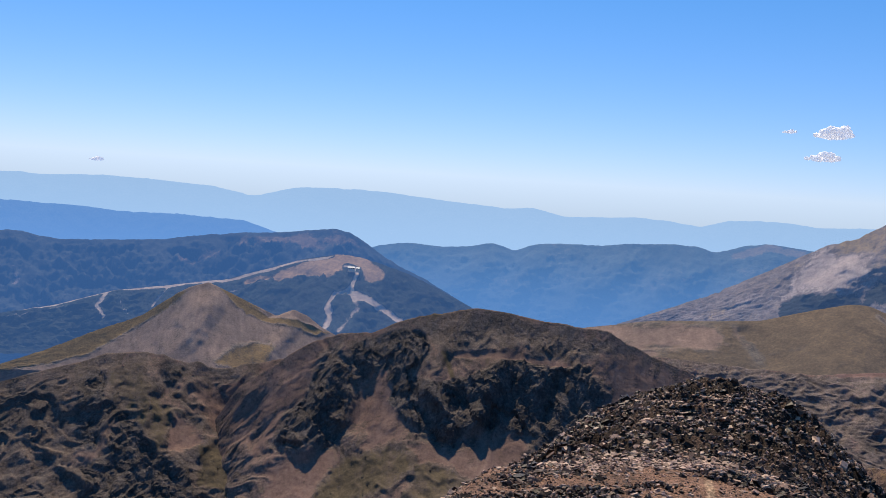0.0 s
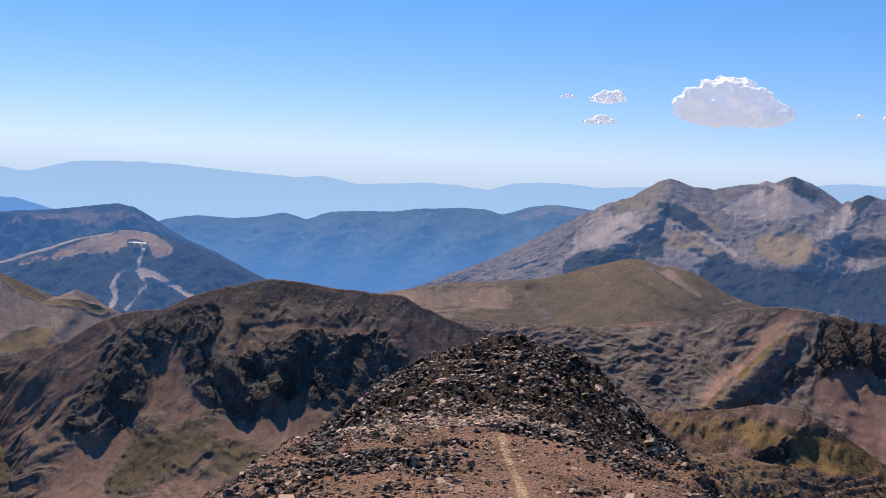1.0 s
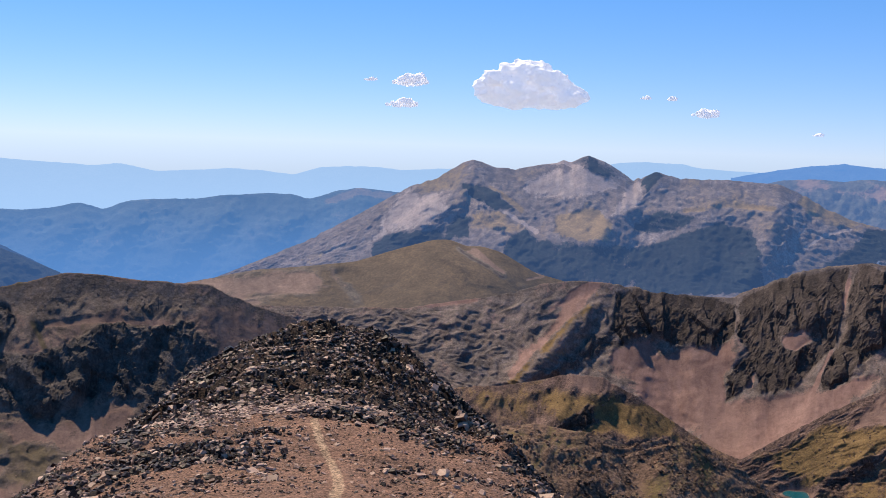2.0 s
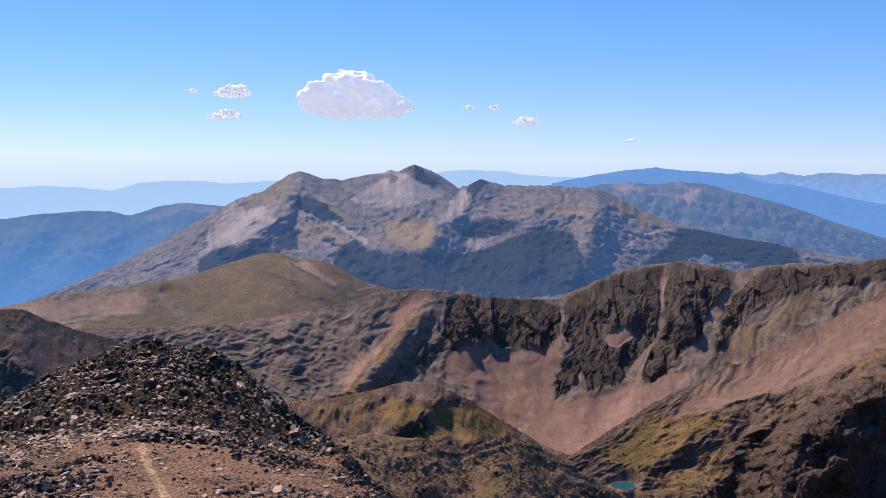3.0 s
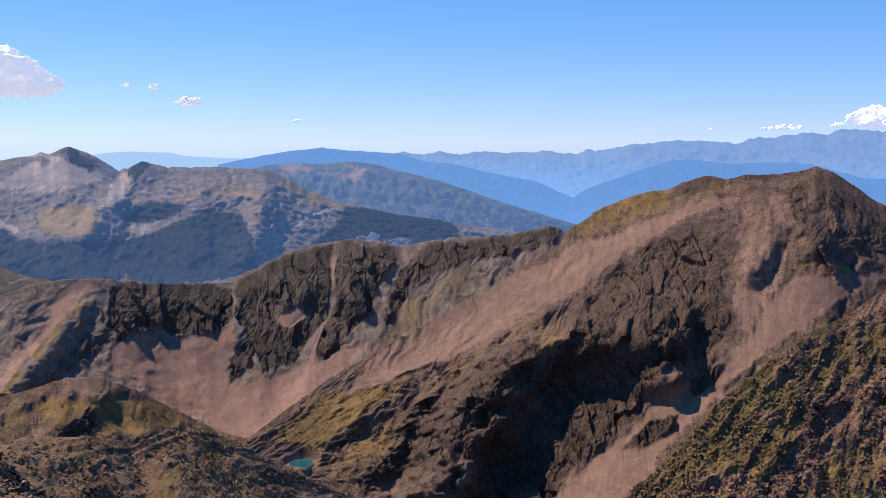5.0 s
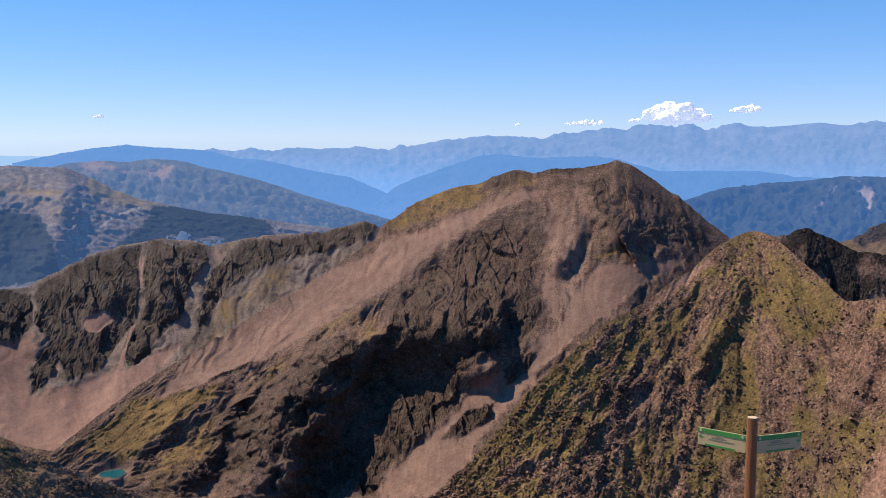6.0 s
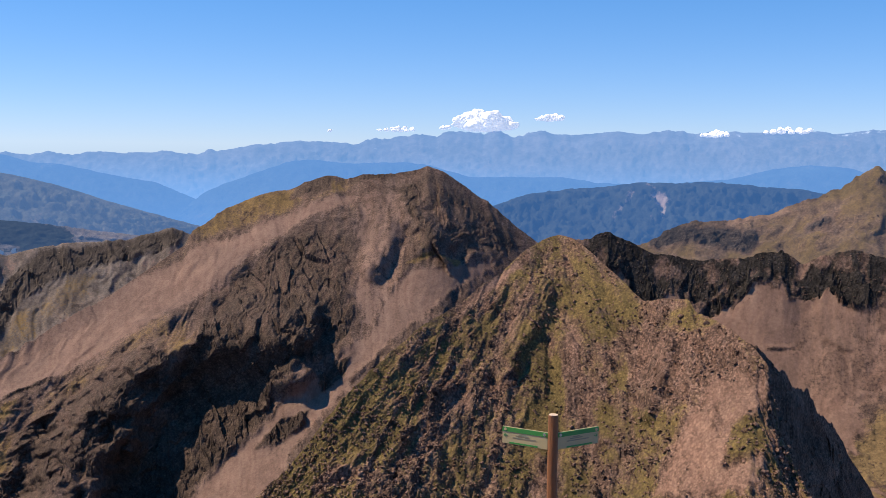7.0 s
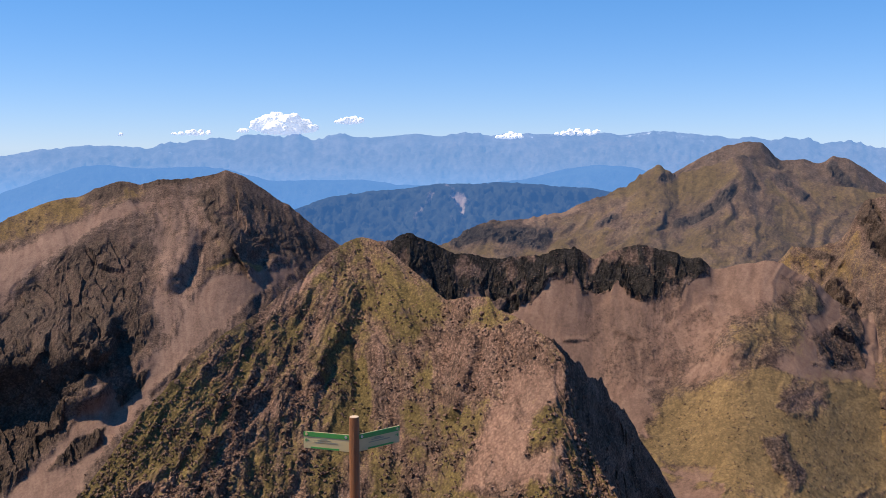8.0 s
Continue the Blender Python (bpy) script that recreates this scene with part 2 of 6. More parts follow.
def plates(u, v, size, seed):
    """Broken rock: each cell of a torn net is a plane of its own height and tilt."""
    u, v = u / size, v / size
    ui, vi = np.floor(u).astype(int), np.floor(v).astype(int)
    best, high = np.full(u.shape, 1e9), np.zeros(u.shape)
    for i in (-1, 0, 1):
        for j in (-1, 0, 1):
            key = PERM[(PERM[(ui + i + seed) % 512] + vi + j) % 512]
            du, dv = u - ui - i - CELLS[key, 0], v - vi - j - CELLS[key, 1]
            d = du * du + dv * dv
            nearer = d < best
            best = np.where(nearer, d, best)
            high = np.where(nearer, CELLS[key, 2] + CELLS[key, 3] * du + CELLS[key, 4] * dv, high)
    return high


def sheet(name, x, y, z, cover, material, lie=None, craggy=False):
    """One mesh over a grid of points, with the ground cover, and the metres across and down the slope, as attributes.
    craggy: bare rock has sharp facets."""
    rows, cols = x.shape
    me = bpy.data.meshes.new(name)
    co = np.stack([x, y, z], -1).reshape(-1, 3)
    i = np.arange(rows * cols).reshape(rows, cols)
    quads = np.stack([i[:-1, :-1], i[:-1, 1:], i[1:, 1:], i[1:, :-1]], -1).reshape(-1, 4)
    me.vertices.add(len(co))
    me.vertices.foreach_set("co", co.astype(np.float32).ravel())
    me.loops.add(quads.size)
    me.loops.foreach_set("vertex_index", quads.astype(np.int32).ravel())
    me.polygons.add(len(quads))
    me.polygons.foreach_set("loop_start", np.arange(0, quads.size, 4, dtype=np.int32))
    me.update(calc_edges=True)
    layer = me.color_attributes.new("cover", "FLOAT_COLOR", "POINT")
    rgba = np.ones((len(co), 4), np.float32)
    rgba[:, :len(cover)] = np.stack(cover, -1).reshape(-1, len(cover))
    layer.data.foreach_set("color", rgba.ravel())
    if lie is not None:
        fall = np.zeros((len(co), 3), np.float32)
        fall[:, :2] = np.stack(lie, -1).reshape(-1, 2)
        me.attributes.new("lie", "FLOAT_VECTOR", "POINT").data.foreach_set("vector", fall.ravel())
    bare = cover[2].reshape(-1)[quads].mean(1)
    me.polygons.foreach_set("use_smooth", (bare < 0.45) | (not craggy))
    me.materials.append(material)
    return new(name, me)


BOX = np.array([(i, j, k) for k in (-1, 1) for j in (-1, 1) for i in (-1, 1)], float) * 0.5
SIDES = np.array([(0, 2, 3, 1), (4, 5, 7, 6), (0, 1, 5, 4), (2, 6, 7, 3), (0, 4, 6, 2), (1, 3, 7, 5)])


def slab(gen):
    """The eight corners of an angular broken block, about a metre long."""
    c = BOX * (1, gen.uniform(0.5, 0.9), gen.uniform(0.25, 0.6))
    c[4:, :2] *= gen.uniform(0.5, 0.9)
    return c + gen.uniform(-0.14, 0.14, c.shape) * (1, 1, 0.5)


def turns(yaw, tip, side):
    """Rotation matrices, one for each row of angles."""
    zero, one = np.zeros(len(yaw)), np.ones(len(yaw))

    def rows(*m):
        return np.stack(m, -1).reshape(-1, 3, 3)

    rz = rows(np.cos(yaw), -np.sin(yaw), zero, np.sin(yaw), np.cos(yaw), zero, zero, zero, one)
    rx = rows(one, zero, zero, zero, np.cos(tip), -np.sin(tip), zero, np.sin(tip), np.cos(tip))
    ry = rows(np.cos(side), zero, np.sin(side), zero, one, zero, -np.sin(side), zero, np.cos(side))
    return rz @ ry @ rx


def heap(name, at, size, gen, material, cover=None, tip=0.45, flat=1.0):
    """One mesh of many broken blocks at the places at."""
    shapes = np.array([slab(gen) for _ in range(16)])[gen.integers(16, size=len(at))]
    shapes = shapes * (1, 1, flat)
    m = turns(gen.uniform(0, 6.28, len(at)), gen.normal(0, tip, len(at)), gen.normal(0, tip, len(at)))
    co = np.einsum("nij,nkj->nki", m, shapes) * size[:, None, None] + at[:, None, :]
    quads = (SIDES[None] + 8 * np.arange(len(at))[:, None, None]).reshape(-1, 4)
    me = bpy.data.meshes.new(name)
    me.vertices.add(len(at) * 8)
    me.vertices.foreach_set("co", co.astype(np.float32).ravel())
    me.loops.add(quads.size)
    me.loops.foreach_set("vertex_index", quads.astype(np.int32).ravel())
    me.polygons.add(len(quads))
    me.polygons.foreach_set("loop_start", np.arange(0, quads.size, 4, dtype=np.int32))
    me.update(calc_edges=True)
    me.shade_flat()
    if cover is not None:
        layer = me.color_attributes.new("cover", "FLOAT_COLOR", "POINT")
        rgba = np.full((len(at), 8, 4), 0.5, np.float32)
        rgba[:, :, :3] = cover.T[:, None, :]
        layer.data.foreach_set("color", rgba.ravel())
    me.materials.append(material)
    return new(name, me)


def strew(ob, places, wish, share, boulders, material, seed):
    """Fallen blocks on a mountain side, coloured like the ground that they lie on but for the turf."""
    gen = np.random.default_rng(int(seed * 10))
    pick = gen.choice(len(places), boulders[0], p=wish / wish.sum())
    at = places[pick] + gen.uniform(-0.5, 0.5, (len(pick), 3)) * (2, 2, 0)
    size = np.clip(gen.lognormal(-0.3, 0.45, len(pick)), 0.35, 2.2) * boulders[1]
    own = np.clip(share[:, pick] * np.array([[0.9], [0.4], [0.3]]) + np.array([[0.35], [0], [0]]), 0, 1)
    rocks = heap("boulders", at, size, gen, material, own)
    rocks.parent = ob
    tagged(rocks, "fallen angular rocks", kind="stuff")


def mountain(name, material, crest, foot, step=0.06, rows=180, soft=0.25, curve=1.25, jag=(0, 20), ribs=(0, 60), rough=(0, 40), cliffs=(0, 18),
             cover=(0.3, 0.2, 0.2), patch=60, mottle=0.3, boulders=(0, 2.0), strokes=(), forms=(), hems=(), areas=(), scarps=(), basins=(), seed=0.0):
    """A mountain side between its crest and its foot, both rows of (bearing, distance, height), and the slope behind the crest.
    curve: how hollow the slope is; jag: (height, length) of the crest's teeth; ribs, rough, cliffs: (height, length) of the relief; cover: the usual
    share of scree, turf and cliff; strokes: (kind, half width, weight, points) of ground cover; forms: (height, half width, points) of spurs and gullies;
    hems: (weight, tongues, points) of the lower edge of a belt of cliffs that reaches up to the crest; areas: (kind, weight, soft, drop, outline) of ground
    cover, a cliff among them falling by about drop metres; scarps: (height, gentle, steep, points) of spurs with one steep side;
    basins: (x, y, level, radius) of hollows that hold water."""
    a0, a1 = crest[0][0], crest[-1][0]
    cols = int((a1 - a0) / step) + 1
    a = np.linspace(a0, a1, cols)
    rc, zc = along(crest, a, 1, 1.0), along(crest, a, 2, max(soft, 1.2))
    rf, zf = along(foot, a, 1, 1.5), along(foot, a, 2, 1.5)
    mean = float(rc.mean())
    hollow = curve if isinstance(curve, float) else along(curve, a, 1, 1.0)
    uneven = np.clip(1 + 1.6 * fbm(np.radians(a) * mean / (jag[1] * 3.5) + seed * 7, a * 0 + seed, 2), 0.1, 2.2)
    teeth = along(crest, a, 2, soft) - zc + uneven * jag[0] * (ridged(np.radians(a) * mean / jag[1] + seed, a * 0 + seed * 3, 4, 0.6) - 0.6)
    zc = np.maximum(zc, zf + 1)
    back = np.linspace(0.03, 1.0, 14) ** 1.5
    v = np.concatenate([np.linspace(-0.14, -0.01, 10), np.linspace(0, 1, rows), 1 + back])[:, None]
    A = np.broadcast_to(a, (len(v), cols))
    k = np.clip(v, 0, 1)
    below = np.minimum(v, 0)
    r = rf + (rc - rf) * (k + below) + np.maximum(v - 1, 0) * 0.35 * mean
    z = zf + (zc - zf) * k ** hollow - np.maximum(v - 1, 0) ** 1.15 * 0.16 * mean + below * (zc - zf) * 0.9
    E = np.degrees(np.arctan2(z, r))
    U, W = np.radians(A) * mean + seed * 100, np.broadcast_to(v, A.shape) * np.hypot(rc - rf, zc - zf).mean() + seed * 57
    warp = fbm(U / 90, W / 90, 3)
    bend = fbm(U / 35 + 5, W / 35, 3) * 0.5
    drift = np.degrees(40 / mean) * (1 - k) * (warp * 3 + bend * 4)
    z = z + np.interp(A + drift, a, teeth) * smooth(0.7, 1.0, k)
    env = 0.12 + 0.88 * smooth(1.0, 0.86, k) * smooth(0.0, 0.06, k + 0.02)
    share = [np.full(A.shape, float(c)) for c in cover]
    blot = (fbm(U / patch + bend, W / (patch * 1.6), 5, 0.6), fbm(U / patch + 40 - bend, W / (patch * 1.7) + 9, 5, 0.6),
            fbm(U / (patch * 0.8) + 80 + bend, W / (patch * 1.3) + 3, 5, 0.65))
    for i in range(3):
        share[i] = share[i] + blot[i] * mottle
    lift, bulk = np.zeros(A.shape), np.zeros(A.shape)
    hold = smooth(1.0, 0.7, k)
    for height, half, points in forms:
        bulk = bulk + 0.65 * hold * height * stroke(A + bend * half * 0.5, E, points, half)
    for kind, half, weight, points in strokes:
        s = stroke(A + bend * half * 0.7, E + warp * half * 0.4, points, half) * weight
        if kind == "cliff":
            s = s * np.clip(0.55 + 0.45 * ridged(U / 30 + bend, W / 75, 3), 0.25, 1.15)
        i = {"scree": 0, "turf": 1, "cliff": 2, "wood": 2}[kind]
        share[i] = share[i] + s
        if kind == "cliff":
            up, down = [(q, w + 0.35 * half) for q, w in points], [(q, w - 0.35 * half) for q, w in points]
            drop = stroke(A + bend * half * 0.7, E, up, half) - stroke(A + bend * half * 0.7, E, down, half)
            bulk = bulk + hold * drop * min(weight, 1.2) * 0.33 * radians(half) * mean
        for j in range(3):
            if j != i:
                share[j] = share[j] - s * (0.2 if kind == "turf" and j == 0 else 1.0)
    for weight, tongues, points in hems:
        pa, pe = np.array(points).T
        edge = np.interp(A, pa, pe) - tongues * np.clip(fbm(U / 30 + bend, A * 0 + seed, 4, 0.6) * 1.6, -1, 1)
        s = weight * smooth(-0.12, 0.2, E - edge + 0.35 * bend) * smooth(pa[0] - 0.3, pa[0] + 0.5, A) * smooth(pa[-1] + 0.3, pa[-1] - 0.5, A)
        s = s * np.clip(0.75 + 0.75 * fbm(U / 32 + 3, W / 32, 4, 0.65), 0.25, 1)
        share = [share[0] - s, share[1] - s, share[2] + s]
    # Cliff outlines darken the rock and paint in part of its shade.
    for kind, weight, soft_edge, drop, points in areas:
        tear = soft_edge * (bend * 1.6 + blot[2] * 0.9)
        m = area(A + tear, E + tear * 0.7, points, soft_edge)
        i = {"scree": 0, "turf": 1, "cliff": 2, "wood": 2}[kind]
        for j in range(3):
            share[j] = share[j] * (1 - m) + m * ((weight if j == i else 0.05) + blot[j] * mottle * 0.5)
        if drop:
            deep = 0.4 * (max(q for _, q in points) - min(q for _, q in points))
            bulk = bulk + 0.5 * drop * hold * (area(A + tear, E - deep, points, deep) - area(A + tear, E + deep, points, deep))
    for height, gentle, steep, points in scarps:
        bulk = bulk + height * hold * scarp(A + bend * 0.5 * abs(steep), E + warp * 0.3 * abs(steep), points, gentle, steep)
    spine = ridged(U / ribs[1] + warp * 1.1, W / (ribs[1] * 2.6) + seed + bend, 4)
    rocky, loose = smooth(0.3, 0.75, share[2]), smooth(0.4, 0.8, share[0])
    lift = lift + ribs[0] * (spine - 0.6) * (1 - 0.75 * np.maximum(loose, smooth(0.5, 0.85, share[1])))
    lift = lift + rough[0] * fbm(U / rough[1], W / (rough[1] * 1.3), 7, 0.52) * (1 - 0.65 * np.maximum(loose, smooth(0.5, 0.85, share[1])))
    if cliffs[0]:
        k0, size = int(seed * 10), cliffs[1]
        tu, tw = U + W * 0.35 + 4 * bend * size / 8, W * 0.62 - U * 0.1 + 3 * warp * size / 8
        stone = sum(w * plates(tu, tw, size * f, k0 + j) for j, (f, w) in enumerate(((3.4, 2.1), (1.6, 1.1), (0.7, 0.4))))
        stone = stone + 0.45 * ridged(U / (size * 1.9) + bend * 2.2, W / (size * 5) + warp, 4, 0.56)
        lift = lift + (0.04 + 0.96 * rocky) * (1 - 0.85 * np.maximum(loose, smooth(0.5, 0.85, share[1]))) * cliffs[0] * 0.62 * stone
    nearer = 1 - 1.3 * bulk * env / np.hypot(r, z)
    r = r * nearer - lift * env * 0.55
    z = z * nearer + lift * env * 0.8
    runs = 0.5 + 0.45 * fbm(U / 22 + warp * 4, W / 90 + bend, 5, 0.65)
    x, y = r * np.sin(np.radians(A)), r * np.cos(np.radians(A))
    for bx, by, level, wide in basins:
        flat = smooth(1.7, 1.0, np.hypot(x - bx, y - by) / wide)
        z = z * (1 - flat) + (level - 0.8) * flat
        share = [share[0] * (1 - flat) + flat, share[1] * (1 - flat), share[2] * (1 - flat)]
    ob = sheet(name, x, y, z, [np.clip(s, 0, 1) for s in (*share, runs)], material, (U + 9 * warp, W), cliffs[0] > 0.95)
    if boulders[0]:
        wish = np.clip(0.8 - share[0] * 1.4 + 0.4 * blot[2], 0.004, 1) * (k < 0.995) * (v <= 1)
        strew(ob, np.stack([x, y, z], -1).reshape(-1, 3), wish.ravel(), np.array(share).reshape(3, -1), boulders, material, seed)
    return ob


def backdrop(number, label, material, crest, foot, **more):
    ob = mountain("backdrop_%d" % number, material, crest, foot, **more)
    return tagged(ob, label, "mountain range", kind="structure")


def massif(label, material, crest, foot, **more):
    return tagged(mountain("mountain", material, crest, foot, **more), label, "mountain")


# ---- the lowland under everything ----
def lowland():
    a = np.radians(np.linspace(0, 360, 361))[None, :]
    r = np.geomspace(200, 4950, 60)[:, None]
    x, y = r * np.sin(a), r * np.cos(a)
    z = -430 + 12 * fbm(x / 300, y / 300, 4)
    none = np.zeros(x.shape)
    tagged(sheet("ground", x, y, z, [none, none + 0.5, none + 0.2], MAT_DARK), "dark wooded valley land between the mountains", "ground", kind="structure")


lowland()

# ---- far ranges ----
# Their blue is mostly haze, put into the materials as emission.
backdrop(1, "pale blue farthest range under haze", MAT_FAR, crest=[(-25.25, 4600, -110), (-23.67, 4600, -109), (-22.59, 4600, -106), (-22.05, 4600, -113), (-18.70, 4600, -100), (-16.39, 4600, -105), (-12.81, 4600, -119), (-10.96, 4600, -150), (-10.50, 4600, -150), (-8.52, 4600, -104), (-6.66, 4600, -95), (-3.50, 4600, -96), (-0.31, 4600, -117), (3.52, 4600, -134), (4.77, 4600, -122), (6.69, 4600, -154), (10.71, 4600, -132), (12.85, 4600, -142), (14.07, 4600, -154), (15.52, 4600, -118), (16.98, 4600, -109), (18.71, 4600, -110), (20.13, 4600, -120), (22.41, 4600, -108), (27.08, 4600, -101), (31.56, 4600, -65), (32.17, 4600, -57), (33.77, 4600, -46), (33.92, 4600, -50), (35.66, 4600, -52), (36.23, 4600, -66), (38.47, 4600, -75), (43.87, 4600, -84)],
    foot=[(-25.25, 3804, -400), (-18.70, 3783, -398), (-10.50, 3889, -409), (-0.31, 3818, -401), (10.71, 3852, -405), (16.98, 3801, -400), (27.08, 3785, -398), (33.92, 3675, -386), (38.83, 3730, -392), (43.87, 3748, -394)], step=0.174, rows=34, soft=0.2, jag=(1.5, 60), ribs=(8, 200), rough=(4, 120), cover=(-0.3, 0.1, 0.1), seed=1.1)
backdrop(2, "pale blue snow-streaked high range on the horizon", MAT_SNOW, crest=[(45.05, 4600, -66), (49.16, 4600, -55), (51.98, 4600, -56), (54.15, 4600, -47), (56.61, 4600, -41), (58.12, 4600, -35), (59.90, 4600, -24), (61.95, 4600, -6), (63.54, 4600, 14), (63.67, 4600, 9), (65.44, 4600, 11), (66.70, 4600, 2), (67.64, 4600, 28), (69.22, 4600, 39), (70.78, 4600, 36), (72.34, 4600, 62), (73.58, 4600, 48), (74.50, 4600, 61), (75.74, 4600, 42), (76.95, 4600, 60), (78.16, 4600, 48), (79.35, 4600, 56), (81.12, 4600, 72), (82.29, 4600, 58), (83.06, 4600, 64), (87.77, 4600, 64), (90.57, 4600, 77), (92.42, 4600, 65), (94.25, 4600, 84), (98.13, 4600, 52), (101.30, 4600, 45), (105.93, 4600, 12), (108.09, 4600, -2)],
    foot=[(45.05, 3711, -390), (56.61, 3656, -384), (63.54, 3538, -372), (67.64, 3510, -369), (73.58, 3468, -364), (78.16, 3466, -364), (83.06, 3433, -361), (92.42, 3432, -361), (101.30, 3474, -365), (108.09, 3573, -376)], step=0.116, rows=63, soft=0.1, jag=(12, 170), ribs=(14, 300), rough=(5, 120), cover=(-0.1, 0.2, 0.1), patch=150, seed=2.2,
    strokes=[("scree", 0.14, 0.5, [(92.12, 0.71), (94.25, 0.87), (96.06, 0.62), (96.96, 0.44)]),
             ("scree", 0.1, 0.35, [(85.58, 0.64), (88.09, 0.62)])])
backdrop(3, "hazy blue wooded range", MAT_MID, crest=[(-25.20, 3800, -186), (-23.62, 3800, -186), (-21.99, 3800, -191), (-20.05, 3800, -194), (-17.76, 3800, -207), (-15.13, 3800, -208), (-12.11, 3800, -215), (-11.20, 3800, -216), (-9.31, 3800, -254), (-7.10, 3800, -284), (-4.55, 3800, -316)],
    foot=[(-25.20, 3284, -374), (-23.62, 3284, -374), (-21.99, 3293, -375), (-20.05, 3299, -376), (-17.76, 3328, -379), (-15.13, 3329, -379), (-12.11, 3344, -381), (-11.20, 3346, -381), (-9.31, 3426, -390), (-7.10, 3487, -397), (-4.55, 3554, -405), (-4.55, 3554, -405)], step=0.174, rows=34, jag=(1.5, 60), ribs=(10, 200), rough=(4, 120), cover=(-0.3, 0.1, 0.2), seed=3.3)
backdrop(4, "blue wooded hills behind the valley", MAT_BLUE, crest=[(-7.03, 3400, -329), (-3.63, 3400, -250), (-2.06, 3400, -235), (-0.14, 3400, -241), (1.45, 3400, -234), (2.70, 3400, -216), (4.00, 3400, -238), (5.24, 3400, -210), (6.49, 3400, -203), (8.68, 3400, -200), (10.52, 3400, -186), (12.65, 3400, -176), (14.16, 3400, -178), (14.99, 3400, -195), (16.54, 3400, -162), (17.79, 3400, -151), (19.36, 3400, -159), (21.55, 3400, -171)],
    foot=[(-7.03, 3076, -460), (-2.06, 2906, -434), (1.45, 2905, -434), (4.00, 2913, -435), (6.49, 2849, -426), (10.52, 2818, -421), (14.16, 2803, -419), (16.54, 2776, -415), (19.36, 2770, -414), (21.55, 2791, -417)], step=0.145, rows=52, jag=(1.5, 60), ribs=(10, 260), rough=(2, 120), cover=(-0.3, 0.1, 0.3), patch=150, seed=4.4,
    forms=[(95, 1.6, [(2.70, -3.63), (1.57, -5.62), (-0.55, -7.35)]),
             (95, 1.6, [(5.24, -3.54), (4.45, -5.72), (3.00, -7.73)]),
             (90, 1.6, [(10.52, -3.14), (8.84, -5.38), (6.48, -7.46)]),
             (90, 1.6, [(14.17, -3.06), (13.12, -5.00), (10.84, -7.08)])],
    strokes=[("turf", 0.3, 0.9, [(15.94, -3.34), (17.80, -2.77), (19.38, -3.00)]),
             ("turf", 0.12, 0.9, [(13.47, -4.82), (13.79, -4.71)])])
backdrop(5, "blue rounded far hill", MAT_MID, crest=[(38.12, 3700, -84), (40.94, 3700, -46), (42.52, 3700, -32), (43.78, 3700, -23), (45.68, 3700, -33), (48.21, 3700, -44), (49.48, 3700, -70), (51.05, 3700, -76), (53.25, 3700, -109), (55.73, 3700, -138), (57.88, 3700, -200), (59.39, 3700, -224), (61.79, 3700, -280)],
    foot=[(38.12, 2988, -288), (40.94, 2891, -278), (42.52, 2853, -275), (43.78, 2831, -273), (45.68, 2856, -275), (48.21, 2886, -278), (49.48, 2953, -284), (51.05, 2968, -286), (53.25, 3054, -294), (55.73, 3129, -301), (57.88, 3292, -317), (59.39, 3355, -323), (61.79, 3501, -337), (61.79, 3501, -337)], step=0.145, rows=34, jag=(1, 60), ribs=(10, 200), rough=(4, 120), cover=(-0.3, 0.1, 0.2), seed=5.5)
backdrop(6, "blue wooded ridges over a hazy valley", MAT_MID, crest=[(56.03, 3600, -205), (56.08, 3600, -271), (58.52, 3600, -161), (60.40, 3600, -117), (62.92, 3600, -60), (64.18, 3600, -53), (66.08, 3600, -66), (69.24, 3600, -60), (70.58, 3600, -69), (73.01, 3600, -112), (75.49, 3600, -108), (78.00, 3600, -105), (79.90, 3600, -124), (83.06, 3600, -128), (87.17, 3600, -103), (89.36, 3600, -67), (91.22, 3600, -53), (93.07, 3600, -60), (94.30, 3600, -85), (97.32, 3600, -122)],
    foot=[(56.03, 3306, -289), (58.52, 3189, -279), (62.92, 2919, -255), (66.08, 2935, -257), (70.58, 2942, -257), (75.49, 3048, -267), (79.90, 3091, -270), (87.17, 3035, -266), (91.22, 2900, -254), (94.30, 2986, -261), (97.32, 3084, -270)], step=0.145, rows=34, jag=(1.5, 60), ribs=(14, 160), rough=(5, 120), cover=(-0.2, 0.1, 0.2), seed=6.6)
